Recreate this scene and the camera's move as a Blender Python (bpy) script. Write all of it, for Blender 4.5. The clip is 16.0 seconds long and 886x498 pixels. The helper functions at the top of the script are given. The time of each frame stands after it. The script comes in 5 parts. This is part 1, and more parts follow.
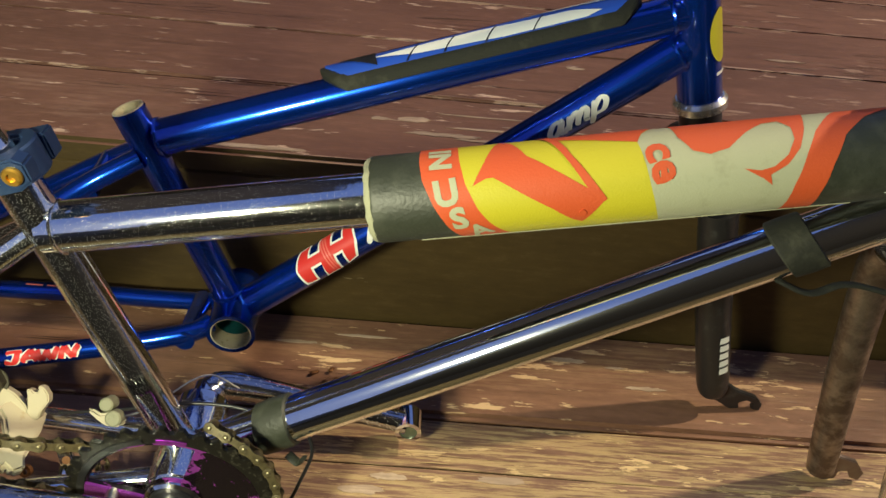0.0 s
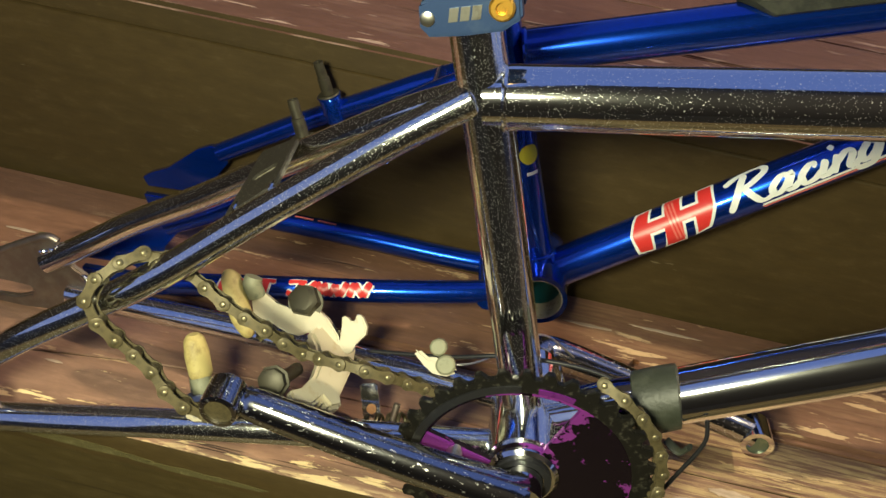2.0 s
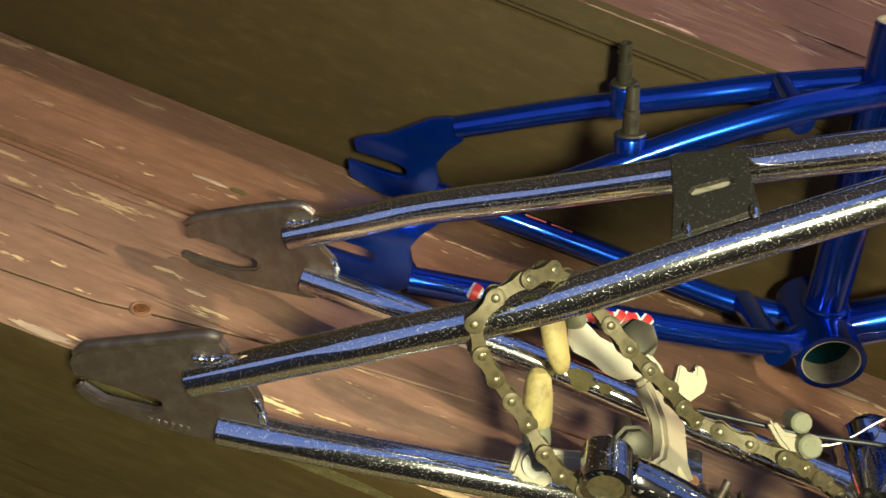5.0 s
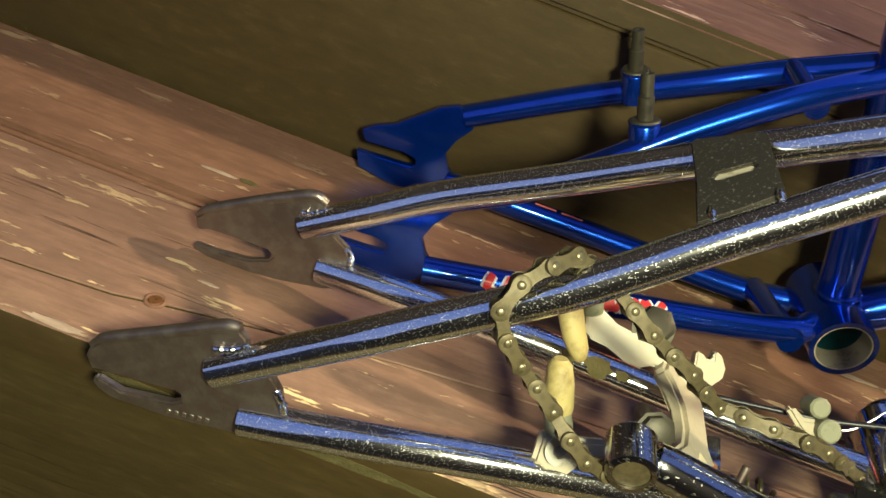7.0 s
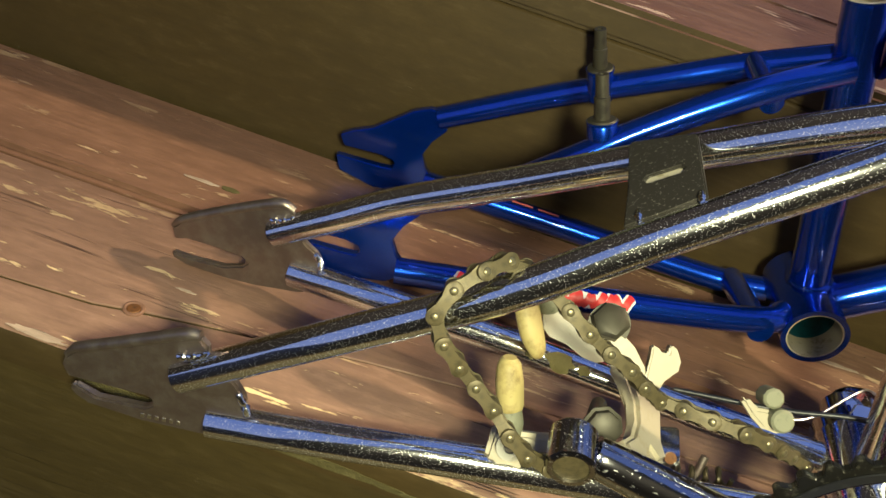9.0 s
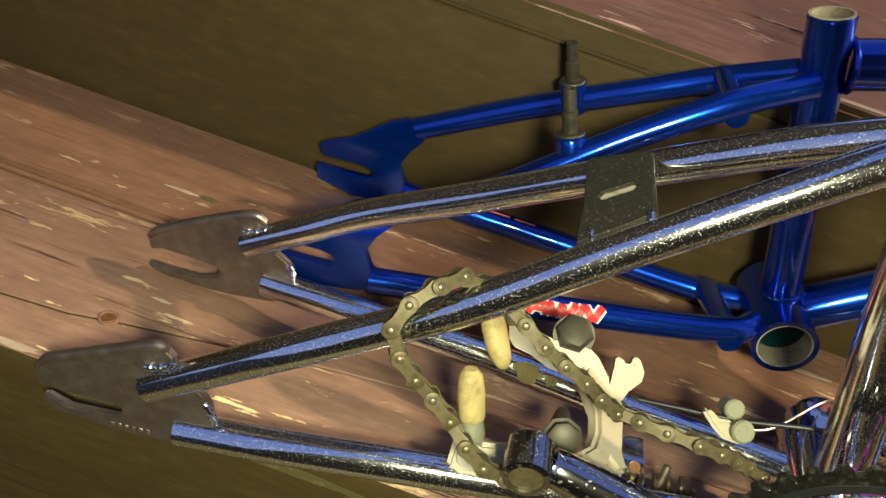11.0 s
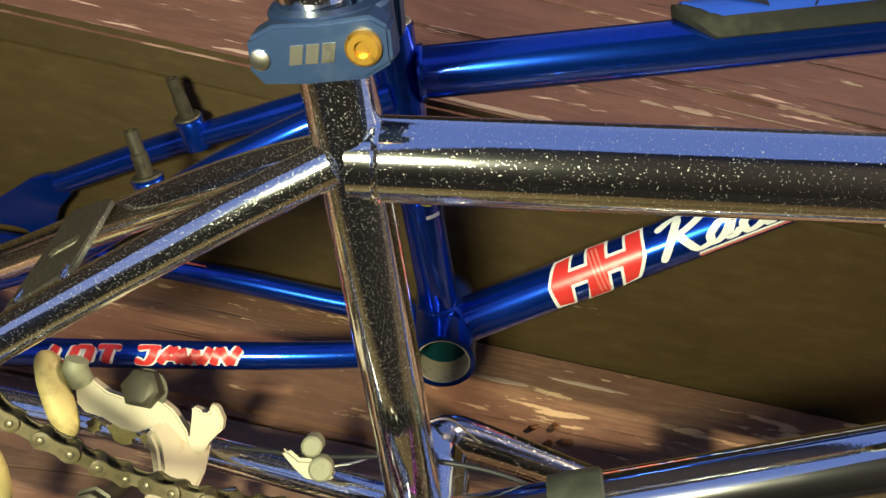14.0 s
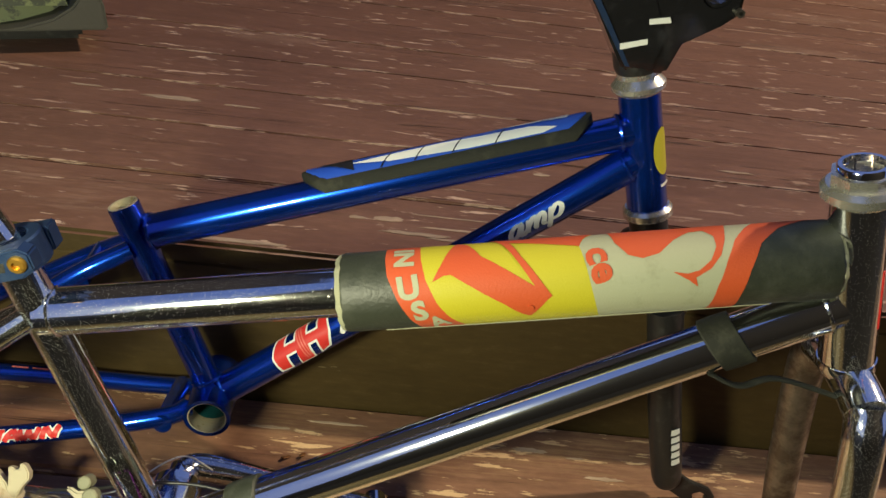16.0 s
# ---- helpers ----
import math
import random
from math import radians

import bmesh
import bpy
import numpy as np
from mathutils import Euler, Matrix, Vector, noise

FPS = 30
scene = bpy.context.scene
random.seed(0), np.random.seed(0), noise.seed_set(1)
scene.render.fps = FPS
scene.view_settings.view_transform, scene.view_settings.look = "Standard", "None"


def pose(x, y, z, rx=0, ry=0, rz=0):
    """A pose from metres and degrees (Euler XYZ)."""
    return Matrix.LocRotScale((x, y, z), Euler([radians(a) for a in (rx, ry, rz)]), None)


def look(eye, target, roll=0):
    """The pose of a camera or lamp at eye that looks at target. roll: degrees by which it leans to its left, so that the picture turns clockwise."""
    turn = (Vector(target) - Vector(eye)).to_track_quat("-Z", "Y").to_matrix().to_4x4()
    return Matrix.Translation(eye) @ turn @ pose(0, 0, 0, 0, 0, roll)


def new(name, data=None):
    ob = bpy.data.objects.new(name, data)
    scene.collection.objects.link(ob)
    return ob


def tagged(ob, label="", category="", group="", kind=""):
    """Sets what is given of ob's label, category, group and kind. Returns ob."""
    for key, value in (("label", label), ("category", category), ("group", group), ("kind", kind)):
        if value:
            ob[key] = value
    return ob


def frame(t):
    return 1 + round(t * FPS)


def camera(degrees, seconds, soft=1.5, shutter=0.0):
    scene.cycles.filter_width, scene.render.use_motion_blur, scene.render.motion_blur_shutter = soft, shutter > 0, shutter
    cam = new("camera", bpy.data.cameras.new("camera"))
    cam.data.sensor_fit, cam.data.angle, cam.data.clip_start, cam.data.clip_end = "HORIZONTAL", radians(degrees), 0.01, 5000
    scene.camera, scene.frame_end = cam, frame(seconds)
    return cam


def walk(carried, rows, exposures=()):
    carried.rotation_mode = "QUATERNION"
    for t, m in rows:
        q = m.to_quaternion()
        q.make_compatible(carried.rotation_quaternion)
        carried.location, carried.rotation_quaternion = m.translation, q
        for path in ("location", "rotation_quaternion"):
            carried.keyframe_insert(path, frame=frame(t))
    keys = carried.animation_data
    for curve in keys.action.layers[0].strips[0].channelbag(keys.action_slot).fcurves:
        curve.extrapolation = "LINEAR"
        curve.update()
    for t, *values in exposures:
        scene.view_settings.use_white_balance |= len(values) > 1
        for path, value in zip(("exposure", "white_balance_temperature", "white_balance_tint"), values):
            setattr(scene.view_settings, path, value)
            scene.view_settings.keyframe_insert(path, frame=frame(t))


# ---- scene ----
cam = camera(56.9, 16.0, soft=1.5)
METRES, EYE, TILT, LEAN, TURN = 1.2, 0.5501, -1.4075, -18.4569, 12.0
ROWS = [
    (0.0, 0.0, 0.0, 0.0, -10.67, -38.62, 13.64),
    (0.5, -0.0308, 0.0027, -0.001, -7.28, -36.15, 14.21),
    (1.0, -0.0715, 0.0255, -0.0165, -4.83, -35.16, 13.97),
    (1.5, -0.1337, 0.0488, -0.0527, -3.2, -34.84, 12.17),
    (2.0, -0.1889, 0.0567, -0.064, -2.02, -32.9, 9.71),
    (2.5, -0.226, 0.0733, -0.0706, -0.34, -30.72, 7.51),
    (3.0, -0.2815, 0.0902, -0.0967, 1.59, -31.4, 4.97),
    (3.5, -0.3371, 0.1298, -0.0802, 1.6, -33.81, 3.48),
    (6.0, -0.3779, 0.1421, -0.0822, -0.56, -34.0, -0.13),
    (6.5, -0.3818, 0.139, -0.0817, -0.65, -34.24, 0.05),
    (7.0, -0.3813, 0.1413, -0.0802, -0.73, -34.6, 0.57),
    (7.5, -0.3748, 0.1419, -0.0788, -0.65, -34.98, 1.4),
    (8.0, -0.3548, 0.1353, -0.0679, -0.48, -35.35, 2.51),
    (10.5, -0.3452, 0.1358, -0.0694, 0.61, -35.45, 3.15),
    (11.0, -0.3337, 0.1332, -0.0622, 0.42, -35.37, 3.15),
    (11.5, -0.316, 0.1411, -0.0779, -0.31, -35.25, 3.3),
    (12.0, -0.2827, 0.1396, -0.0826, -1.51, -35.4, 3.51),
    (12.5, -0.2333, 0.1429, -0.0921, -3.41, -36.11, 4.78),
    (13.0, -0.1998, 0.1388, -0.0713, -4.6, -36.25, 5.87),
    (13.5, -0.1766, 0.1383, -0.0712, -5.44, -35.76, 6.47),
    (14.0, -0.166, 0.1439, -0.078, -6.5, -34.99, 7.15),
    (14.5, -0.1326, 0.1478, -0.0853, -7.6, -34.13, 8.1),
    (15.0, -0.0882, 0.1092, -0.0456, -8.71, -33.48, 9.27),
    (15.5, -0.0322, 0.0211, -0.0028, -9.93, -32.71, 10.68),
    (16.0, 0.0093, -0.037, 0.0211, -10.94, -32.04, 12.0),
]
walk(cam, [(t, pose(0, 0, EYE, TILT, LEAN, TURN) @ pose(METRES * x, METRES * y, METRES * z, 90 + pitch, roll, yaw)) for t, x, y, z, yaw, pitch, roll in ROWS],
     exposures=[(0, -0.24), (2.0, -0.22), (3.2, 0.0), (12, 0.0), (13.3, 0.03), (14.5, 0.10), (15.5, -0.25), (16, -0.3)])

# ---- light: dusk sky over the house side, a lamp high behind the deck, a hand lamp held before the steps ----
world = bpy.data.worlds.new("dusk")
scene.world = world
world.use_nodes = True
wt = world.node_tree
wt.nodes["Background"].inputs[1].default_value = 0.62
sky_at, sky_up, sky_ramp = wt.nodes.new("ShaderNodeTexCoord"), wt.nodes.new("ShaderNodeSeparateXYZ"), wt.nodes.new("ShaderNodeValToRGB")
sky_ramp.color_ramp.elements[0].color, sky_ramp.color_ramp.elements[1].color = (0.36, 0.45, 0.86, 1), (0.20, 0.31, 0.80, 1)
sky_ramp.color_ramp.elements[1].position = 0.8
wt.links.new(sky_at.outputs["Generated"], sky_up.inputs[0])
wt.links.new(sky_up.outputs[2], sky_ramp.inputs[0])
wt.links.new(sky_ramp.outputs[0], wt.nodes["Background"].inputs[0])


def lamp(name, place, target, watts, colour, size):
    data = bpy.data.lights.new(name, "SPOT")
    data.energy, data.color, data.shadow_soft_size = watts, colour, size
    data.spot_size, data.spot_blend = radians(150), 0.6
    ob = new(name, data)
    ob.matrix_world = look(place, target)
    return ob


lamp("porch_lamp", (3.0, 1.4, 3.3), (0, 0.5, 0), 900, (1.0, 0.80, 0.50), 0.08)
lamp("hand_lamp", (-0.30, -0.07, 0.46), (-0.15, 0.5, 0.1), 31.5, (1.0, 0.99, 0.66), 0.045)


# ---- materials ----
def material(name, colour, rough=0.5, metal=0.0, spot=None, spot_scale=60, spot_at=(0.55, 0.65), bump=0.0, bump_scale=200, stretch=(1, 1, 1), coat=0.0, random_value=0.0, spec=0.5, rough_spot=None, detail=6):
    m = bpy.data.materials.new(name)
    m.use_nodes = True
    t = m.node_tree
    b = t.nodes["Principled BSDF"]
    b.inputs["Base Color"].default_value = (*colour, 1)
    b.inputs["Roughness"].default_value = rough
    b.inputs["Metallic"].default_value = metal
    b.inputs["Coat Weight"].default_value = coat
    b.inputs["Coat Roughness"].default_value = 0.06
    b.inputs["Specular IOR Level"].default_value = spec
    co = t.nodes.new("ShaderNodeTexCoord")
    mp = t.nodes.new("ShaderNodeMapping")
    mp.inputs["Scale"].default_value = stretch
    t.links.new(co.outputs["Object"], mp.inputs["Vector"])
    if spot:
        n = t.nodes.new("ShaderNodeTexNoise")
        n.inputs["Scale"].default_value = spot_scale
        n.inputs["Detail"].default_value = detail
        n.inputs["Roughness"].default_value = 0.65
        r = t.nodes.new("ShaderNodeMapRange")
        r.inputs["From Min"].default_value, r.inputs["From Max"].default_value = spot_at
        mix = t.nodes.new("ShaderNodeMix")
        mix.data_type = "RGBA"
        mix.inputs["A"].default_value, mix.inputs["B"].default_value = (*colour, 1), (*spot, 1)
        t.links.new(mp.outputs[0], n.inputs["Vector"])
        t.links.new(n.outputs["Fac"], r.inputs["Value"])
        t.links.new(r.outputs[0], mix.inputs["Factor"])
        t.links.new(mix.outputs["Result"], b.inputs["Base Color"])
        if rough_spot is not None:
            rr = t.nodes.new("ShaderNodeMapRange")
            rr.inputs["To Min"].default_value, rr.inputs["To Max"].default_value = rough, rough_spot
            t.links.new(r.outputs[0], rr.inputs["Value"])
            t.links.new(rr.outputs[0], b.inputs["Roughness"])
    if bump:
        n2 = t.nodes.new("ShaderNodeTexNoise")
        n2.inputs["Scale"].default_value = bump_scale
        n2.inputs["Detail"].default_value = 5
        bp = t.nodes.new("ShaderNodeBump")
        bp.inputs["Strength"].default_value = bump
        bp.inputs["Distance"].default_value = 0.002
        t.links.new(mp.outputs[0], n2.inputs["Vector"])
        t.links.new(n2.outputs["Fac"], bp.inputs["Height"])
        t.links.new(bp.outputs[0], b.inputs["Normal"])
    return m


def wood(name, paint, bare, worn, rough=0.42, chip=(0.62, 0.66), bare_end=None, edge=True, streak=0.7, flecks=0.655, cracks=0.9):
    """Painted boards: long grain along x, chips of worn paint, stains."""
    m = bpy.data.materials.new(name)
    m.use_nodes = True
    t = m.node_tree
    b = t.nodes["Principled BSDF"]
    b.inputs["Specular IOR Level"].default_value = 0.32
    co = t.nodes.new("ShaderNodeTexCoord")
    info = t.nodes.new("ShaderNodeObjectInfo")

    def noise_of(scale, stretch, detail=6, rough_=0.6):
        mp = t.nodes.new("ShaderNodeMapping")
        mp.inputs["Scale"].default_value = stretch
        t.links.new(co.outputs["Object"], mp.inputs["Vector"])
        off = t.nodes.new("ShaderNodeVectorMath")
        off.operation = "ADD"
        sc = t.nodes.new("ShaderNodeVectorMath")
        sc.operation = "SCALE"
        sc.inputs[0].default_value = (7.3, 3.1, 1.7)
        t.links.new(info.outputs["Random"], sc.inputs["Scale"])
        t.links.new(mp.outputs[0], off.inputs[0])
        t.links.new(sc.outputs[0], off.inputs[1])
        n = t.nodes.new("ShaderNodeTexNoise")
        n.inputs["Scale"].default_value, n.inputs["Detail"].default_value, n.inputs["Roughness"].default_value = scale, detail, rough_
        t.links.new(off.outputs[0], n.inputs["Vector"])
        return n.outputs["Fac"]

    def ramp(v, lo, hi, a=0.0, z=1.0):
        r = t.nodes.new("ShaderNodeMapRange")
        r.inputs["From Min"].default_value, r.inputs["From Max"].default_value = lo, hi
        r.inputs["To Min"].default_value, r.inputs["To Max"].default_value = a, z
        t.links.new(v, r.inputs["Value"])
        return r.outputs[0]

    def mix(f, a, z, kind="MIX"):
        x = t.nodes.new("ShaderNodeMix")
        x.data_type, x.blend_type = "RGBA", kind
        for s_, v in (("Factor", f), ("A", a), ("B", z)):
            if isinstance(v, tuple):
                x.inputs[s_].default_value = (*v, 1)
            elif isinstance(v, float):
                x.inputs[s_].default_value = v
            else:
                t.links.new(v, x.inputs[s_])
        return x.outputs["Result"]

    def mul(a, z):
        x = t.nodes.new("ShaderNodeMath")
        x.operation = "MULTIPLY"
        t.links.new(a, x.inputs[0])
        t.links.new(z, x.inputs[1])
        return x.outputs[0]

    grain = noise_of(30, (0.6, 9, 9), 8, 0.7)
    big = noise_of(4, (0.8, 2.2, 2.2), 4)
    chips = noise_of(11, (0.6, 4.2, 4.2), 6, 0.68)
    wear = noise_of(2.6, (0.7, 1.8, 1.8), 3)
    c = mix(ramp(grain, 0.3, 0.75), tuple(v * (1 - 0.28 * streak) for v in paint), tuple(min(1, v * (1 + 0.25 * streak)) for v in paint))
    c = mix(ramp(big, 0.35, 0.7, 0.0, 0.55), c, tuple(v * 0.55 for v in paint))
    worn_mask = ramp(wear, worn[0], worn[1])
    if bare_end:
        split = t.nodes.new("ShaderNodeSeparateXYZ")
        t.links.new(co.outputs["Object"], split.inputs[0])
        x = t.nodes.new("ShaderNodeMath")
        x.operation, x.use_clamp = "ADD", True
        t.links.new(mul(ramp(split.outputs[0], bare_end[0], bare_end[1]), ramp(wear, 0.25, 0.5, 0.45, 1.0)), x.inputs[0])
        t.links.new(ramp(wear, worn[0], worn[1], 0.0, 0.3), x.inputs[1])
        worn_mask = x.outputs[0]
    c = mix(mul(ramp(grain, 0.46, 0.55), worn_mask), c, bare)
    streaks = noise_of(9, (0.35, 8, 8), 5, 0.6)
    c = mix(ramp(streaks, 0.40, 0.66, 0.0, 0.40 * streak), c, tuple(v * 0.42 for v in paint))
    dirt = noise_of(55, (0.8, 2.4, 2.4), 6, 0.72)
    c = mix(ramp(dirt, 0.48, 0.72, 0.0, 0.5), c, tuple(v * 0.5 for v in paint))
    c = mix(ramp(dirt, 0.46, 0.30, 0.0, 0.4), c, tuple(min(1, v * 1.35 + 0.01) for v in paint))
    lines = noise_of(5, (0.22, 13, 13), 3, 0.5)
    mid = t.nodes.new("ShaderNodeMath")
    mid.operation = "SUBTRACT"
    t.links.new(lines, mid.inputs[0])
    mid.inputs[1].default_value = 0.5
    away = t.nodes.new("ShaderNodeMath")
    away.operation = "ABSOLUTE"
    t.links.new(mid.outputs[0], away.inputs[0])
    crack = mul(ramp(away.outputs[0], 0.012, 0.003), ramp(noise_of(3, (1.2, 5, 5), 3), 0.55, 0.60))
    c = mix(mul(crack, ramp(away.outputs[0], 0.0, 0.1, cracks, cracks)), c, tuple(v * 0.16 for v in paint))
    chip_mask = mul(ramp(chips, chip[0], chip[1]), ramp(wear, 0.50, 0.55))
    fine = noise_of(30, (0.55, 2.6, 2.6), 7, 0.66)
    fleck = t.nodes.new("ShaderNodeMath")
    fleck.operation = "MAXIMUM"
    t.links.new(chip_mask, fleck.inputs[0])
    t.links.new(mul(ramp(fine, flecks, flecks + 0.02), ramp(wear, 0.36, 0.50)), fleck.inputs[1])
    chip_mask = fleck.outputs[0]
    if edge:
        sp = t.nodes.new("ShaderNodeSeparateXYZ")
        t.links.new(co.outputs["Object"], sp.inputs[0])
        rim = t.nodes.new("ShaderNodeMath")
        rim.operation = "MAXIMUM"
        t.links.new(chip_mask, rim.inputs[0])
        t.links.new(mul(mul(ramp(sp.outputs[1], -0.0625, -0.0675), ramp(sp.outputs[2], 0.004, 0.011)), ramp(fine, 0.50, 0.54)), rim.inputs[1])
        chip_mask = rim.outputs[0]
    c = mix(chip_mask, c, tuple(min(1, v * 1.5 + 0.03) for v in bare))
    t.links.new(c, b.inputs["Base Color"])
    t.links.new(ramp(grain, 0.2, 0.8, rough - 0.1, rough + 0.18), b.inputs["Roughness"])
    bp = t.nodes.new("ShaderNodeBump")
    bp.inputs["Strength"].default_value = 0.55 * streak
    bp.inputs["Distance"].default_value = 0.0016
    t.links.new(grain, bp.inputs["Height"])
    bp2 = t.nodes.new("ShaderNodeBump")
    bp2.inputs["Strength"].default_value = 0.6
    bp2.inputs["Distance"].default_value = 0.0012
    bp2.invert = True
    t.links.new(chip_mask, bp2.inputs["Height"])
    t.links.new(bp.outputs[0], bp2.inputs["Normal"])
    bp3 = t.nodes.new("ShaderNodeBump")
    bp3.inputs["Strength"].default_value = 0.8 * cracks
    bp3.inputs["Distance"].default_value = 0.002
    bp3.invert = True
    t.links.new(crack, bp3.inputs["Height"])
    t.links.new(bp2.outputs[0], bp3.inputs["Normal"])
    t.links.new(bp3.outputs[0], b.inputs["Normal"])
    return m


RED_WOOD = wood("red_brown_deck_paint", (0.200, 0.102, 0.072), (0.34, 0.235, 0.175), (0.58, 0.76), chip=(0.67, 0.685), flecks=0.612)
WORN_WOOD = wood("worn_tread_paint", (0.262, 0.150, 0.104), (0.46, 0.33, 0.17), (0.52, 0.7), chip=(0.66, 0.68), flecks=0.592, bare_end=(-0.70, -0.52))
BACK_WOOD = wood("stained_tread_paint", (0.235, 0.122, 0.078), (0.36, 0.24, 0.13), (0.60, 0.80), chip=(0.65, 0.665), flecks=0.60)
BARE_WOOD = wood("bare_weathered_wood", (0.46, 0.34, 0.25), (0.54, 0.42, 0.32), (0.4, 0.6), edge=False, streak=1.0, flecks=0.75)
OLIVE_TREAD = wood("olive_tread_stain", (0.070, 0.050, 0.018), (0.17, 0.125, 0.055), (0.38, 0.60), chip=(0.68, 0.70), edge=False, streak=0.65, flecks=0.68, rough=0.55, cracks=0.45)
OLIVE_WOOD = wood("olive_riser_stain", (0.058, 0.037, 0.0105), (0.10, 0.075, 0.035), (0.78, 0.95), chip=(0.70, 0.725), edge=False, streak=0.13, flecks=0.69, rough=0.58, cracks=0.0)
RISER_WORN = wood("worn_olive_riser", (0.064, 0.044, 0.013), (0.165, 0.125, 0.058), (0.44, 0.66), chip=(0.68, 0.70), edge=False, streak=0.42, flecks=0.68, rough=0.56, cracks=0.25)
MOSS_AND_LIT_EDGE = material("yellow_green_moss_and_lit_edge", (0.078, 0.064, 0.018), 0.85, spot=(0.12, 0.10, 0.035), spot_scale=160, bump=0.5, bump_scale=500)
BLOCKER_DARK = material("dark_blocker", (0.012, 0.011, 0.008), 0.8, bump=0.2, bump_scale=20)
EARTH = material("dark_earth", (0.012, 0.012, 0.008), 0.95, spot=(0.022, 0.020, 0.010), spot_scale=8)
CHROME = material("pitted_chrome", (0.82, 0.83, 0.83), 0.08, 1.0, spot=(0.90, 0.90, 0.84), spot_scale=1650, spot_at=(0.628, 0.67), bump=0.012, bump_scale=900, rough_spot=0.50, detail=2)
CHROME_TUBE = material("scratched_chrome", (0.84, 0.85, 0.85), 0.065, 1.0, spot=(0.88, 0.87, 0.80), spot_scale=1650, spot_at=(0.655, 0.70), bump=0.02, bump_scale=500, stretch=(0.7, 1, 1), rough_spot=0.52, detail=2)
CHROME_LONG = material("streaked_chrome", (0.84, 0.85, 0.85), 0.05, 1.0, spot=(0.78, 0.78, 0.76), spot_scale=60, spot_at=(0.5, 0.75), rough_spot=0.11, bump=0.015, bump_scale=400)
CHROME_CLEAN = material("polished_chrome", (0.72, 0.72, 0.73), 0.06, 1.0, spot=(0.5, 0.48, 0.45), spot_scale=60, rough_spot=0.16)
CRANK_STEEL = material("scratched_dark_chrome", (0.46, 0.46, 0.47), 0.13, 1.0, spot=(0.80, 0.78, 0.72), spot_scale=650, spot_at=(0.60, 0.66), bump=0.05, bump_scale=500, stretch=(0.4, 1, 1), rough_spot=0.42)
DULL_STEEL = material("dull_plated_steel", (0.20, 0.155, 0.135), 0.34, 0.85, spot=(0.26, 0.225, 0.185), spot_scale=120, spot_at=(0.42, 0.72), bump=0.12, bump_scale=420, rough_spot=0.5)
BRUSHED = material("worn_fork_steel", (0.30, 0.25, 0.21), 0.32, 0.9, spot=(0.14, 0.10, 0.075), spot_scale=55, spot_at=(0.42, 0.6), rough_spot=0.55)
BLUE = material("candy_blue_paint", (0.002, 0.050, 0.44), 0.22, 0.86, spot=(0.002, 0.040, 0.35), spot_scale=300, coat=0.9)
BORE = material("bare_bore_metal", (0.58, 0.52, 0.36), 0.4, 0.35, spot=(0.4, 0.34, 0.2), spot_scale=140)
SATIN = material("satin_plated_steel", (0.66, 0.64, 0.58), 0.26, 0.85, spot=(0.45, 0.43, 0.38), spot_scale=90, rough_spot=0.4)
SILVER = material("bare_silver_metal", (0.6, 0.58, 0.5), 0.3, 1.0, spot=(0.4, 0.37, 0.3), spot_scale=120)
BLACK_PAINT = material("black_paint", (0.012, 0.012, 0.013), 0.4, spot=(0.03, 0.03, 0.03), spot_scale=90)
GLOSS_BLACK = material("gloss_black_paint", (0.010, 0.010, 0.011), 0.16, spot=(0.016, 0.016, 0.018), spot_scale=90, coat=0.6)
RUBBER = material("black_foam_rubber", (0.011, 0.012, 0.007), 0.8, spot=(0.028, 0.029, 0.018), spot_scale=40, bump=0.3, bump_scale=300)
YELLOW = material("yellow_print", (0.46, 0.41, 0.02), 0.55, bump=0.15, bump_scale=700)
ORANGE = material("orange_print", (0.52, 0.080, 0.022), 0.55, spot=(0.50, 0.08, 0.025), spot_scale=50, bump=0.15, bump_scale=700)
CREAM = material("cream_print", (0.36, 0.37, 0.25), 0.55, spot=(0.31, 0.32, 0.21), spot_scale=40, bump=0.15, bump_scale=700)
PAD_BLACK = material("black_pad_vinyl", (0.028, 0.032, 0.022), 0.5, spot=(0.075, 0.08, 0.06), spot_scale=28, spot_at=(0.48, 0.75), bump=0.2, bump_scale=400)
FOAM = material("grey_foam_edge", (0.30, 0.30, 0.20), 0.9, spot=(0.2, 0.2, 0.13), spot_scale=120, bump=0.5, bump_scale=400)
WHITE_PAINT = material("white_decal", (0.74, 0.76, 0.72), 0.35)
RED_DECAL = material("red_decal", (0.62, 0.035, 0.03), 0.35)
PINK_DECAL = material("faded_red_decal", (0.68, 0.16, 0.13), 0.35)
SKY_DECAL = material("bright_blue_decal", (0.02, 0.075, 0.46), 0.35)
TEAL = material("teal_tinted_bore", (0.015, 0.13, 0.15), 0.4, 0.5, spot=(0.02, 0.09, 0.10), spot_scale=120)
CLAMP_BLUE = material("anodised_blue", (0.024, 0.050, 0.125), 0.40, 0.55, spot=(0.036, 0.064, 0.135), spot_scale=80)
GOLD = material("yellow_zinc_bolt", (0.75, 0.42, 0.07), 0.32, 0.9, spot=(0.5, 0.27, 0.05), spot_scale=200)
BRASS = material("dirty_chain_steel", (0.105, 0.083, 0.038), 0.55, 0.35, spot=(0.066, 0.053, 0.025), spot_scale=260, spot_at=(0.45, 0.62), rough_spot=0.55, bump=0.1, bump_scale=500)
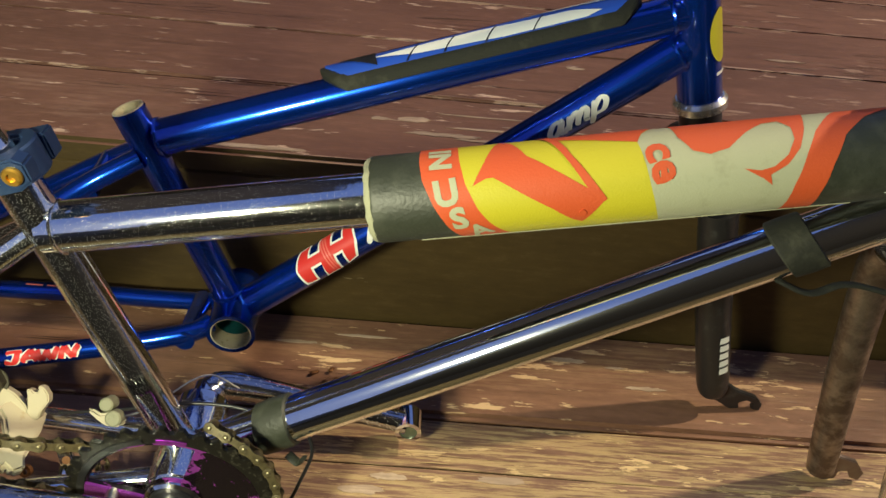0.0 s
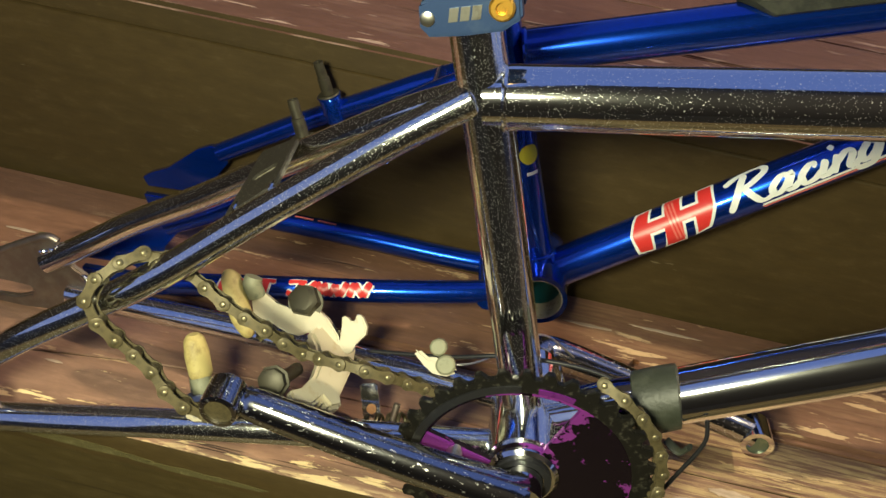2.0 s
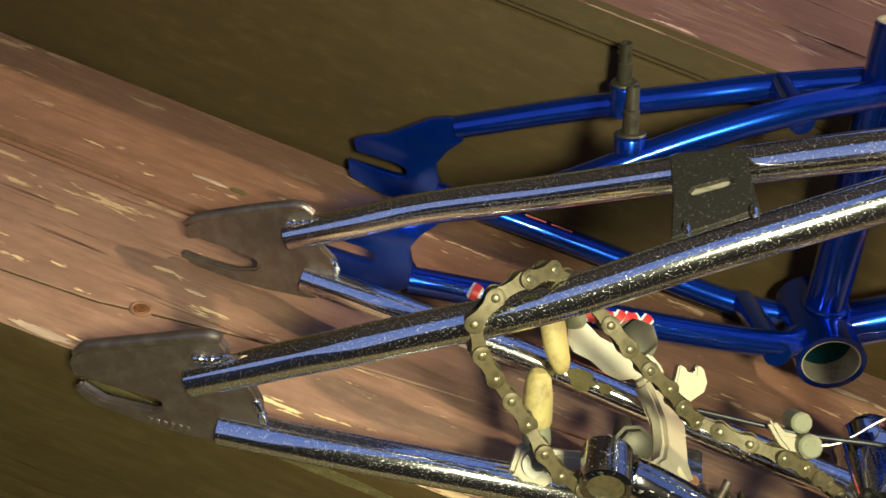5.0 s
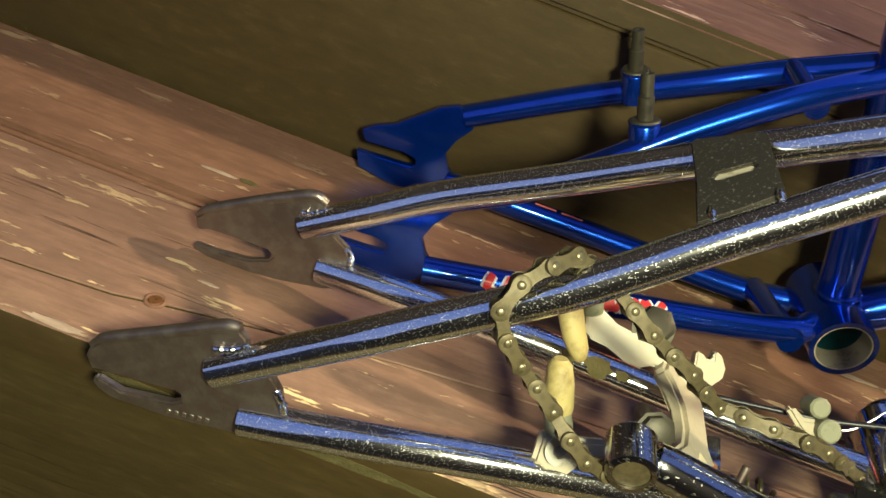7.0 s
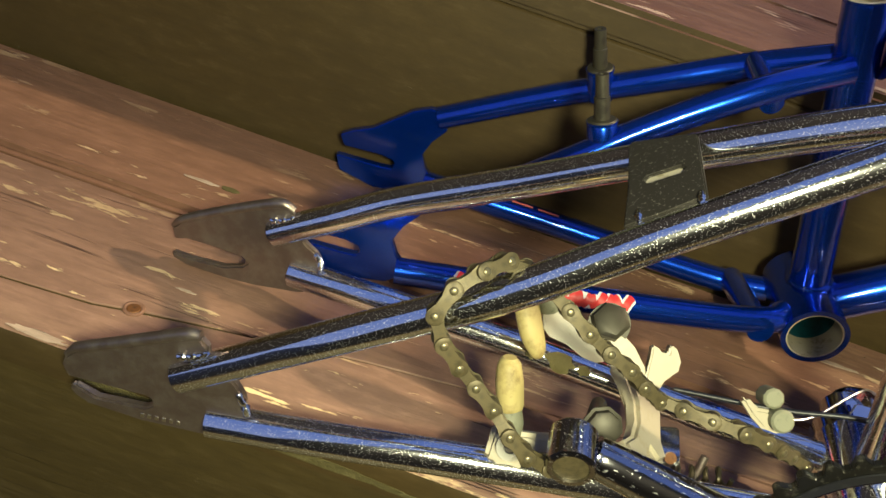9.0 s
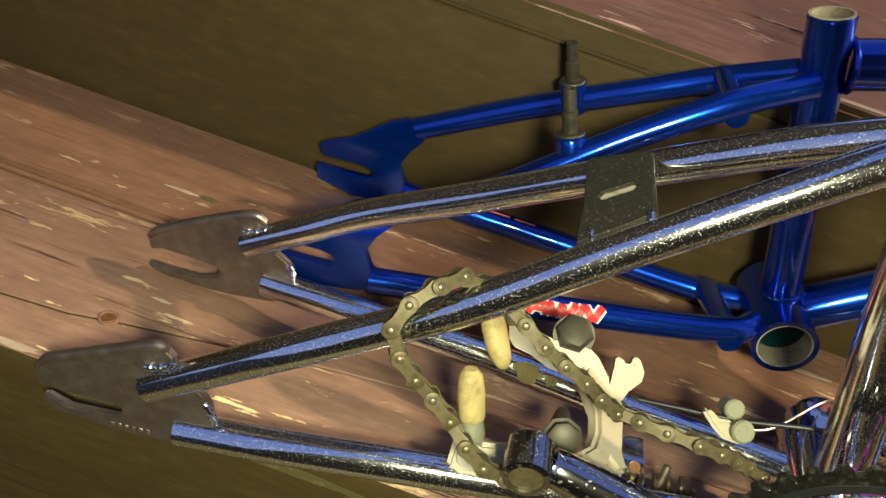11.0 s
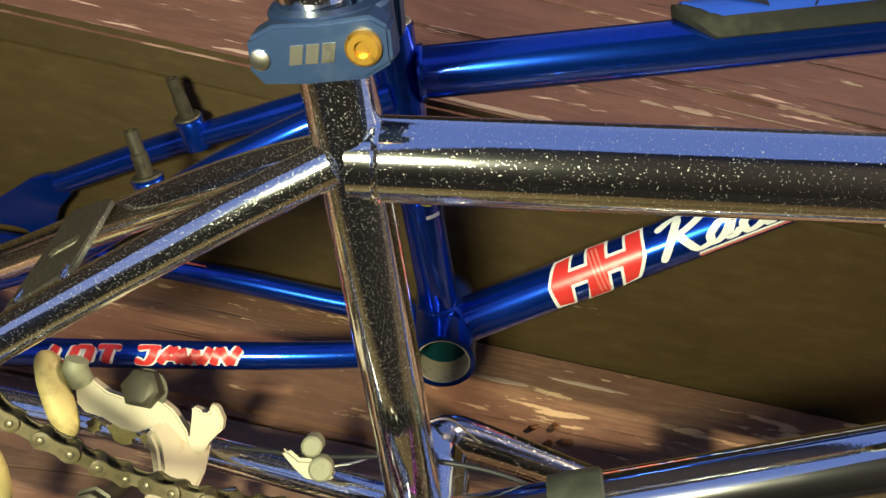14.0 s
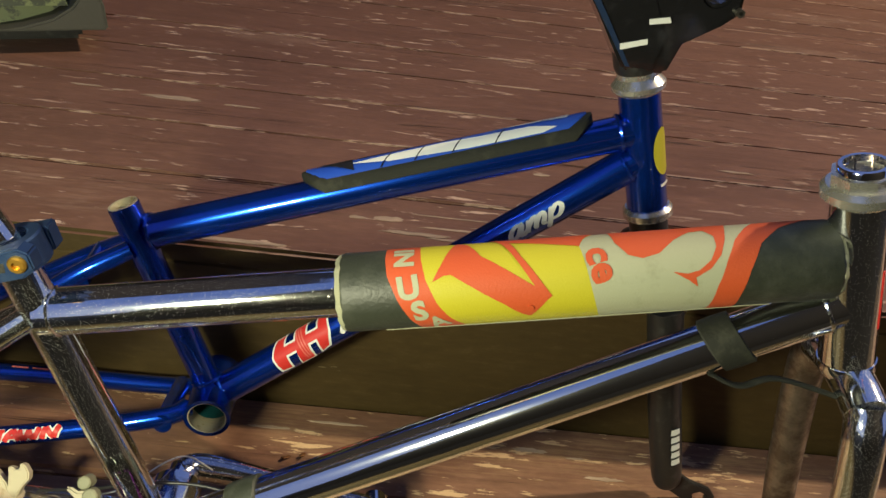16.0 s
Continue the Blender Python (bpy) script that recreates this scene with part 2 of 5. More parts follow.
RIVET = material("worn_chain_rivet", (0.21, 0.18, 0.10), 0.36, 0.7, spot=(0.12, 0.10, 0.05), spot_scale=500)
RUST = material("rusty_steel", (0.16, 0.065, 0.02), 0.6, 0.4, spot=(0.07, 0.03, 0.012), spot_scale=300)
GREASE = material("oily_dark_steel", (0.06, 0.05, 0.025), 0.4, 0.6, spot=(0.02, 0.017, 0.01), spot_scale=150)
IVORY = material("yellowed_white_alloy", (0.41, 0.36, 0.25), 0.42, spot=(0.34, 0.27, 0.15), spot_scale=70, spot_at=(0.58, 0.72), bump=0.1, bump_scale=180)
PAD_RUBBER = material("aged_yellow_rubber", (0.42, 0.34, 0.13), 0.6, spot=(0.24, 0.18, 0.07), spot_scale=90, spot_at=(0.5, 0.68))
PITTED_PLATE = material("pitted_dark_plate", (0.060, 0.054, 0.043), 0.42, 0.6, spot=(0.36, 0.34, 0.27), spot_scale=800, spot_at=(0.60, 0.65), bump=0.05, bump_scale=500)
GREEN_NUT = material("green_grey_bolt", (0.13, 0.155, 0.105), 0.45, 0.6, spot=(0.18, 0.2, 0.13), spot_scale=160)
PALE_BOLT = material("dull_pale_bolt", (0.20, 0.20, 0.13), 0.6, 0.1, spot=(0.13, 0.14, 0.09), spot_scale=150, bump=0.1, bump_scale=300)
DARK_NUT = material("dark_greasy_nut", (0.050, 0.045, 0.029), 0.50, 0.5, spot=(0.03, 0.026, 0.018), spot_scale=130)
PURPLE = material("purple_black_splash", (0.010, 0.006, 0.010), 0.22, 0.5, spot=(0.26, 0.045, 0.30), spot_scale=38, spot_at=(0.535, 0.55))
RING_STEEL = material("worn_black_ring_steel", (0.020, 0.019, 0.016), 0.32, 0.6, spot=(0.09, 0.085, 0.065), spot_scale=240, spot_at=(0.55, 0.66))
PURPLE_ARM = material("purple_anodised", (0.28, 0.05, 0.36), 0.25, 0.7, spot=(0.2, 0.03, 0.26), spot_scale=70)
CAMO = material("green_camouflage_vinyl", (0.016, 0.024, 0.009), 0.5, spot=(0.12, 0.15, 0.055), spot_scale=28, spot_at=(0.5, 0.54))
GREY_VINYL = material("grey_vinyl", (0.06, 0.06, 0.05), 0.55, bump=0.15, bump_scale=250)
BLOCKER_SIDE = material("dark_side_blocker", (0.016, 0.013, 0.010), 0.75, spot=(0.010, 0.009, 0.007), spot_scale=3, bump=0.2, bump_scale=30)


def haze(m, rough, share):
    """Fine scratches: part of the plating scatters more widely than the rest."""
    t = m.node_tree
    b = t.nodes["Principled BSDF"]
    wide = t.nodes.new("ShaderNodeBsdfPrincipled")
    wide.inputs["Base Color"].default_value = (0.80, 0.80, 0.76, 1)
    wide.inputs["Metallic"].default_value = 1.0
    wide.inputs["Roughness"].default_value = rough
    mix = t.nodes.new("ShaderNodeMixShader")
    mix.inputs[0].default_value = share
    t.links.new(b.outputs[0], mix.inputs[1])
    t.links.new(wide.outputs[0], mix.inputs[2])
    t.links.new(mix.outputs[0], t.nodes["Material Output"].inputs["Surface"])


haze(CHROME, 0.26, 0.030)
haze(CHROME_TUBE, 0.22, 0.024)
haze(CHROME_LONG, 0.24, 0.045)
haze(CHROME_CLEAN, 0.20, 0.01)


# ---- mesh helpers ----
def link_mesh(name, bm, mat, smooth=True):
    bmesh.ops.recalc_face_normals(bm, faces=bm.faces)
    me = bpy.data.meshes.new(name)
    for f in bm.faces:
        f.smooth = smooth
    bm.to_mesh(me)
    bm.free()
    if smooth:
        me.set_sharp_from_angle(angle=radians(38))
    me.materials.append(mat)
    return new(name, me)


def part(name, bm, mat, parent, label="", smooth=True):
    ob = link_mesh(name, bm, mat, smooth)
    ob.parent = parent
    if parent is not None:
        ob.matrix_parent_inverse = parent_world(parent).inverted()
    return tagged(ob, label)


def parent_world(ob):
    return ob.matrix_basis.copy() if ob.type == "EMPTY" else Matrix()


def thing(name, place, label, category, group="", kind=""):
    ob = new(name)
    ob.empty_display_size = 0.02
    ob.matrix_basis = Matrix.Translation(place)
    return tagged(ob, label, category, group, kind)


def smooth_path(points, steps=6):
    """A rounded line through the points."""
    p = [Vector(q) for q in points]
    if len(p) < 3:
        return p
    p = [p[0] * 2 - p[1], *p, p[-1] * 2 - p[-2]]
    out = []
    for i in range(1, len(p) - 2):
        for k in range(steps):
            t = k / steps
            a, b, c, d = p[i - 1], p[i], p[i + 1], p[i + 2]
            out.append(0.5 * (2 * b + (c - a) * t + (2 * a - 5 * b + 4 * c - d) * t * t + (3 * b - a - 3 * c + d) * t ** 3))
    out.append(p[-2])
    return out


def sweep(points, radius, n=28, rounded=True, inner=0.0, bm=None, flat=1.0, caps=True):
    """A round bar or pipe along the points; radius: a number or one per point; inner: bore; flat: squeeze of the section."""
    bm = bm or bmesh.new()
    path = smooth_path(points) if rounded else [Vector(q) for q in points]
    rs = [radius] * len(path)
    if not isinstance(radius, (int, float)):
        for i in range(len(path)):
            k = i * (len(radius) - 1) / max(1, len(path) - 1)
            j = min(int(k), len(radius) - 2)
            rs[i] = radius[j] + (radius[j + 1] - radius[j]) * (k - j)
    up = None
    rings, bores = [], []
    for i, q in enumerate(path):
        d = (path[min(i + 1, len(path) - 1)] - path[max(i - 1, 0)]).normalized()
        if up is None:
            up = Vector((0, -1, 0)) if abs(d.y) < 0.9 else Vector((0, 0, 1))
        side = d.cross(up).normalized()
        up = side.cross(d).normalized()
        def ring(r):
            return [bm.verts.new(q + (side * math.cos(a) * flat + up * math.sin(a)) * r) for a in (2 * math.pi * k / n for k in range(n))]
        rings.append(ring(rs[i]))
        if inner:
            bores.append(ring(inner))
    def skin(rows):
        for a, b in zip(rows, rows[1:]):
            for k in range(n):
                bm.faces.new((a[k], a[(k + 1) % n], b[(k + 1) % n], b[k]))
    skin(rings)
    if inner:
        skin(bores)
        for a, b in ((rings[0], bores[0]), (rings[-1], bores[-1])):
            for k in range(n):
                bm.faces.new((a[k], a[(k + 1) % n], b[(k + 1) % n], b[k]))
    elif caps:
        bm.faces.new(rings[0])
        bm.faces.new(rings[-1])
    return bm


def bead(centre, axis, radius, thick, bm=None, n=28, m=8):
    """A ring, as of weld metal or a lip."""
    bm = bm or bmesh.new()
    axis = Vector(axis).normalized()
    u = axis.orthogonal().normalized()
    v = axis.cross(u)
    rows = []
    for i in range(n):
        a = 2 * math.pi * i / n
        out = u * math.cos(a) + v * math.sin(a)
        wob = 1 + 0.12 * math.sin(i * 2.7)
        rows.append([bm.verts.new(Vector(centre) + out * (radius + thick * wob * math.cos(b)) + axis * thick * wob * math.sin(b)) for b in (2 * math.pi * j / m for j in range(m))])
    for i in range(n):
        for j in range(m):
            bm.faces.new((rows[i][j], rows[i][(j + 1) % m], rows[(i + 1) % n][(j + 1) % m], rows[(i + 1) % n][j]))
    return bm


def slab(outline, place, depth, bevel=0.0008, holes=()):
    """A plate: an outline (u, v), put in the world by place(u, v, w), w from 0 to depth."""
    bm = bmesh.new()
    def loop(pts, w):
        return [bm.verts.new(place(u, v, w)) for u, v in pts]
    lo, hi = loop(outline, 0), loop(outline, depth)
    edges = {0: [], 1: []}
    def close(a):
        return [bm.edges.new((a[i], a[(i + 1) % len(a)])) for i in range(len(a))]
    edges[0] += close(lo)
    edges[1] += close(hi)
    sides = [(lo, hi)]
    for h in holes:
        l2, h2 = loop(h, 0), loop(h, depth)
        edges[0] += close(l2)
        edges[1] += close(h2)
        sides.append((l2, h2))
    for k in (0, 1):
        bmesh.ops.triangle_fill(bm, use_beauty=True, edges=edges[k])
    for a, b in sides:
        for i in range(len(a)):
            bm.faces.new((a[i], a[(i + 1) % len(a)], b[(i + 1) % len(a)], b[i]))
    if bevel:
        bmesh.ops.recalc_face_normals(bm, faces=bm.faces)
        rim = [e for e in bm.edges if len(e.link_faces) == 2 and e.calc_face_angle(0) > 0.9]
        bmesh.ops.bevel(bm, geom=rim, offset=bevel, segments=2, affect="EDGES", clamp_overlap=True)
    return bm


def box(size, bevel=0.002, segments=2, m=None):
    bm = bmesh.new()
    bmesh.ops.create_cube(bm, size=1)
    bmesh.ops.scale(bm, vec=size, verts=bm.verts)
    if bevel:
        bmesh.ops.bevel(bm, geom=list(bm.edges), offset=bevel, segments=segments, affect="EDGES", clamp_overlap=True)
    if m:
        bmesh.ops.transform(bm, matrix=m, verts=bm.verts)
    return bm


# ---- steps ----
DECK_Z, TREAD_Z = 0.182, 0.0
X0, X1 = -1.67, 2.6


def board(parent, x0, x1, y0, y1, top, thick, mat, label="", soft=0.004, front=None):
    bm = box((x1 - x0, y1 - y0, thick), soft, 2)
    return laid_board(parent, bm, ((x0 + x1) / 2, (y0 + y1) / 2, top - thick / 2), mat, label, front)


def laid_board(parent, bm, middle, mat, label, front):
    """One board; its sawn front face may carry a stain of its own."""
    ob = link_mesh("board", bm, mat)
    if front:
        ob.data.materials.append(front)
        for f in ob.data.polygons:
            if f.normal.y < -0.9:
                f.material_index = 1
    ob.matrix_basis = Matrix.Translation(middle)
    ob.parent = parent
    return tagged(ob, label)


def split_board(x0, x1, y0, y1, thick, line, soft=0.004):
    """A board that has split along the grain: the line gives (x, y, width) of the crack."""
    bm = bmesh.new()
    mid, h = Vector(((x0 + x1) / 2, (y0 + y1) / 2)), thick / 2
    for front in (True, False):
        rows = []
        for x, y, w in line:
            if front:
                ring = [(y0, -h), (y0, h - soft), (y0 + soft * 0.3, h - soft * 0.3), (y0 + soft, h), (y - w / 2 - 0.0006, h), (y - w / 2, h - 0.0008), (y, -h)]
            else:
                ring = [(y, -h), (y + w / 2, h - 0.0008), (y + w / 2 + 0.0006, h), (y1 - soft, h), (y1 - soft * 0.3, h - soft * 0.3), (y1, h - soft), (y1, -h)]
            rows.append([bm.verts.new((x - mid.x, q - mid.y, z)) for q, z in ring])
        for a, b in zip(rows, rows[1:]):
            for i in range(7):
                bm.faces.new((a[i], a[(i + 1) % 7], b[(i + 1) % 7], b[i]))
        bm.faces.new(rows[0])
        bm.faces.new(rows[-1])
    return bm


def bare_patch(parent, x, y, z, long, wide, seed):
    """A scar where the paint has come off down to pale wood."""
    rnd = random.Random(seed)
    n = 22
    pts = []
    for i in range(n):
        a = 2 * math.pi * i / n
        k = rnd.uniform(0.72, 1.12)
        pts.append((x + long / 2 * k * math.copysign(abs(math.cos(a)) ** 0.8, math.cos(a)), y + wide / 2 * rnd.uniform(0.6, 1.15) * math.sin(a)))
    ob = link_mesh("bare_patch", slab(pts, lambda u, v, w: Vector((u - x, v - y, w)), 0.0004, 0), BARE_WOOD, False)
    ob.matrix_basis = Matrix.Translation((x, y, z + 0.0003))
    ob.parent = parent
    return tagged(ob, "scar of pale bare wood")


def setting(name, label, category, kind="structure"):
    ob = new(name)
    ob.empty_display_size = 0.05
    return tagged(ob, label, category, kind=kind)


deck = setting("deck_floor", "red-brown painted wooden deck with chipped boards", "deck")
y = 0.616
for i in range(17):
    wide = 0.1385
    gap = 0.004 if i in (1, 3, 6) else 0.0016
    board(deck, X0, X1, y, y + wide + 0.001 - gap, DECK_Z + (0.0006 if i % 2 else 0), 0.024, RED_WOOD, "", 0.004 if i == 0 else 0.0016, OLIVE_WOOD if i == 0 else None)
    y += wide + 0.001
tread = setting("tread_upper", "worn red-brown painted stair tread of two boards", "stair tread")
split = [(X0, 0.380, 0.0006), (-0.80, 0.383, 0.0008), (-0.70, 0.3845, 0.0011), (-0.634, 0.388, 0.0012), (-0.574, 0.392, 0.0015), (-0.552, 0.397, 0.0017), (-0.52, 0.403, 0.0016), (-0.485, 0.409, 0.0012), (-0.42, 0.420, 0.0007), (-0.35, 0.428, 0.0004), (-0.2, 0.435, 0.0004), (-0.05, 0.4375, 0.0010), (0.03, 0.4380, 0.0016), (0.10, 0.4372, 0.0013), (0.17, 0.436, 0.0005), (0.6, 0.436, 0.0004), (X1, 0.436, 0.0004)]
laid_board(tread, split_board(X0, X1, 0.355, 0.4915, 0.024, split), ((X0 + X1) / 2, 0.42325, TREAD_Z - 0.012), WORN_WOOD, "front board, split along the grain and worn to bare wood", OLIVE_WOOD)
board(tread, X0, X1, 0.4965, 0.618, TREAD_Z + 0.0006, 0.024, BACK_WOOD, "", 0.005)
for i, (x, y_, long, wide) in enumerate(((-0.575, 0.5315, 0.026, 0.0035), (-0.695, 0.4180, 0.030, 0.0085), (-0.672, 0.4140, 0.018, 0.0045), (-0.585, 0.3585, 0.034, 0.0052), (-0.535, 0.425, 0.012, 0.0026), (-0.47, 0.402, 0.014, 0.0022), (0.225, 0.5470, 0.040, 0.0055), (0.155, 0.5780, 0.036, 0.0065), (0.20, 0.5720, 0.020, 0.0030), (0.30, 0.5800, 0.034, 0.0032), (-0.008, 0.4260, 0.030, 0.0080), (0.085, 0.4300, 0.046, 0.0075), (-0.03, 0.4120, 0.035, 0.0110), (-0.11, 0.576, 0.045, 0.0040), (-0.045, 0.590, 0.060, 0.0035))):
    bare_patch(tread, x, y_, TREAD_Z + (0.0006 if y_ > 0.494 else 0), long, wide, 40 + i)
for i, (x, y_, long, wide) in enumerate(((-0.315, 0.9720, 0.075, 0.0150), (-0.430, 0.9850, 0.042, 0.0060), (-0.388, 0.9800, 0.016, 0.0050), (-0.225, 0.9690, 0.052, 0.0060), (0.015, 0.6760, 0.075, 0.0085), (0.085, 0.6700, 0.110, 0.0075), (0.060, 0.6920, 0.090, 0.0040), (-0.045, 0.6990, 0.018, 0.0070), (-0.012, 0.7020, 0.030, 0.0120), (0.115, 0.7010, 0.080, 0.0040), (0.055, 0.7180, 0.090, 0.0026), (0.16, 0.8530, 0.022, 0.0070), (-0.16, 0.6260, 0.120, 0.0070), (0.00, 0.6250, 0.090, 0.0050), (0.42, 0.93, 0.05, 0.006))):
    bare_patch(deck, x, y_, DECK_Z + (0.0006 if y_ > 0.7545 and int((y_ - 0.616) / 0.1395) % 2 else 0), long, wide, 80 + i)
tread2 = setting("tread_lower", "olive-brown stained lower stair tread", "stair tread")
board(tread2, X0, X1, 0.085, 0.222, -0.182, 0.036, OLIVE_TREAD)
board(tread2, X0, X1, 0.227, 0.362, -0.182, 0.036, OLIVE_TREAD)
tread3 = setting("tread_bottom", "olive-brown stained bottom stair tread", "stair tread")
board(tread3, X0, X1, -0.19, -0.055, -0.364, 0.036, OLIVE_TREAD)
board(tread3, X0, X1, -0.05, 0.09, -0.364, 0.036, OLIVE_TREAD)


def riser(name, y_face, top, low, mat=OLIVE_WOOD):
    bm = box((X1 - X0, 0.02, top - low), 0.002, 1)
    ob = link_mesh(name, bm, mat)
    ob.matrix_basis = Matrix.Translation(((X0 + X1) / 2, y_face + 0.01, (top + low) / 2))
    return tagged(ob, "dark olive-brown stained wooden stair riser", "stair riser", kind="structure")


riser("riser_upper", 0.6195, DECK_Z - 0.025, TREAD_Z - 0.036)
riser("riser_middle", 0.363, TREAD_Z - 0.025, -0.218, RISER_WORN)
riser("riser_lower", 0.092, -0.219, -0.40)
riser("riser_bottom", -0.184, -0.401, -0.60)

bm = box((60, 60, 0.1), 0, 1, Matrix.Translation((0, 0, -0.65)))
tagged(link_mesh("ground", bm, EARTH, False), "bare dark earth round the steps", "ground", kind="structure")
# unseen blockers, added to put dark bands into the chrome's reflections
bm = box((5.6, 0.15, 6.2), 0.01, 1, Matrix.Translation((1.75, -1.75, 2.45)))
tagged(link_mesh("blocker_south", bm, BLOCKER_DARK, False), "unseen dark blocker facing the steps, added for the chrome's reflections", "wall", kind="structure")
bm = box((8, 0.15, 1.7), 0.01, 1, Matrix.Translation((1.2, 3.09, 0.65)))
tagged(link_mesh("blocker_north", bm, BLOCKER_DARK, False), "unseen low dark blocker behind the deck, added for the chrome's reflections", "wall", kind="structure")
bm = box((0.15, 5.2, 5.2), 0.01, 1, Matrix.Translation((-1.75, 2.3, 1.95)))
tagged(link_mesh("blocker_west", bm, BLOCKER_SIDE, False), "unseen tall dark blocker beside the deck, added for the chrome's reflections", "wall", kind="structure")


# ---- the blue frame ----
def bp(x, z, off=0.0):
    """A point of the blue frame: along, up, and off its middle plane towards the steps' foot."""
    return Vector((x + 0.0615 * off, 0.542 + 0.0615 * (x + 0.46) + 0.02 * z - off, z))


blue = thing("bicycle", bp(-0.159, 0.0), "candy blue bicycle frame with red and white decals", "bicycle", "bicycles on the steps")
BB, ST_TOP, TT_A, TT_B, DT_B = (-0.159, 0.049), (-0.229, 0.245), (-0.2165, 0.2185), (0.189, 0.350), (0.203, 0.332)
HEAD_TOP, HEAD_LOW = (0.180, 0.383), (0.2105, 0.283)
part("bottom_bracket_shell", sweep([bp(*BB, 0.034), bp(*BB, -0.034)], 0.0212, 40, False, 0.0178), BLUE, blue)
part("bracket_thread", sweep([bp(*BB, 0.0336), bp(*BB, 0.0150)], 0.0177, 40, False, 0.0168), BORE, blue, "bare silver bore of the bracket shell")
part("bracket_lining", sweep([bp(*BB, 0.0148), bp(*BB, -0.034)], 0.0177, 40, False, 0.0170), TEAL, blue, "teal tinted inside of the bracket shell")
part("seat_tube", sweep([bp(-0.1653, 0.0668), bp(*ST_TOP)], 0.0127, 32, False, 0.0108), BLUE, blue)
part("seat_tube_rim", sweep([bp(-0.2225, 0.2275), bp(-0.2292, 0.2455)], 0.0124, 32, False, 0.0106), BORE, blue, "bare silver rim of the seat tube")
part("seat_collar", sweep([bp(-0.2215, 0.2245), bp(-0.2283, 0.2435)], 0.0133, 32, False, 0.0125), BLUE, blue)
part("top_tube", sweep([bp(-0.2060, 0.2219), bp(*TT_B)], 0.0147, 36, False), BLUE, blue)
part("down_tube", sweep([bp(-0.1438, 0.0609), bp(*DT_B)], 0.0152, 36, False), BLUE, blue)
part("head_tube", sweep([bp(*HEAD_LOW), bp(*HEAD_TOP)], 0.0172, 36, False), BLUE, blue)
for x, z, d, r in ((-0.206, 0.2215, (0.95, 0.30), 0.0145), (0.172, 0.3445, (0.95, 0.31), 0.0147), (-0.146, 0.0605, (0.785, 0.62), 0.0152), (0.184, 0.317, (0.785, 0.62), 0.0152), (-0.1655, 0.069, (-0.33, 0.94), 0.0127)):
    part("weld_bead", bead(bp(x, z), bp(x + d[0], z + d[1]) - bp(x, z), r, 0.0021), BLUE, blue)
for s in (1, -1):
    if s > 0:
        stay = [bp(-0.222, 0.208, 0.010), bp(-0.262, 0.190, 0.026), bp(-0.313, 0.1535, 0.036), bp(-0.382, 0.098, 0.052), bp(-0.432, 0.069, 0.056)]
        low = [bp(-0.179, 0.0495, 0.0200), bp(-0.196, 0.0482, 0.0330), bp(-0.262, 0.0402, 0.0440), bp(-0.345, 0.0296, 0.0510), bp(-0.430, 0.0185, 0.0580)]
    else:
        stay = [bp(-0.222, 0.208, -0.010), bp(-0.262, 0.180, -0.030), bp(-0.302, 0.1555, -0.036), bp(-0.36, 0.119, -0.047), bp(-0.432, 0.0715, -0.056)]
        low = [bp(-0.172, 0.0350, -0.028), bp(-0.200, 0.0265, -0.036), bp(-0.243, 0.0232, -0.041), bp(-0.307, 0.0222, -0.046), bp(-0.384, 0.0200, -0.051), bp(-0.430, 0.0180, -0.055)]
    part("seat_stay", sweep(stay, 0.0082, 24), BLUE, blue)
    part("chain_stay", sweep(low, 0.0088, 24), BLUE, blue)
    slot = [(-0.4980, 0.0362), (-0.4935, 0.0285), (-0.4650, 0.0300), (-0.4565, 0.0285), (-0.4540, 0.0250), (-0.4560, 0.0215), (-0.4650, 0.0205), (-0.4977, 0.0195), (-0.4930, 0.0075), (-0.4660, 0.0015), (-0.4340, 0.0080), (-0.4220, 0.0200), (-0.4320, 0.0300), (-0.4370, 0.0400), (-0.4330, 0.0520), (-0.4250, 0.0640), (-0.4270, 0.0770), (-0.4400, 0.0770), (-0.4510, 0.0715), (-0.4760, 0.0490), (-0.4900, 0.0420)]
    part("dropout", slab(slot, lambda u, v, w, s=s: bp(u, v, s * 0.056 + w - 0.003), 0.006), BLUE, blue)
    base, tip = bp(-0.338, 0.1335, s * 0.040), bp(-0.353, 0.172, s * 0.036)
    d = (tip - base).normalized()
    part("brake_boss", sweep([base - d * 0.006, base + d * 0.0125, base + d * 0.0138, base + d * 0.0139, base + d * 0.0152], [0.0086, 0.0086, 0.0078, 0.0092, 0.0092], 24, False), BLUE, blue)
    part("brake_stud", sweep([base + d * 0.0150, base + d * 0.0162, base + d * 0.0164, base + d * 0.029, base + d * 0.0295, base + d * 0.042], [0.0088, 0.0080, 0.0046, 0.0046, 0.0039, 0.0037], 20, False, 0.0018), DARK_NUT, blue, "dark steel brake stud")
part("stay_bridge", sweep([bp(-0.259, 0.184, 0.03), bp(-0.259, 0.184, -0.03)], 0.0068, 20, False), BLUE, blue)
part("chain_stay_bridge", sweep([bp(-0.197, 0.047, 0.042), bp(-0.197, 0.030, -0.036)], 0.0085, 20, False), BLUE, blue)
hd = (bp(*HEAD_TOP) - bp(*HEAD_LOW)).normalized()
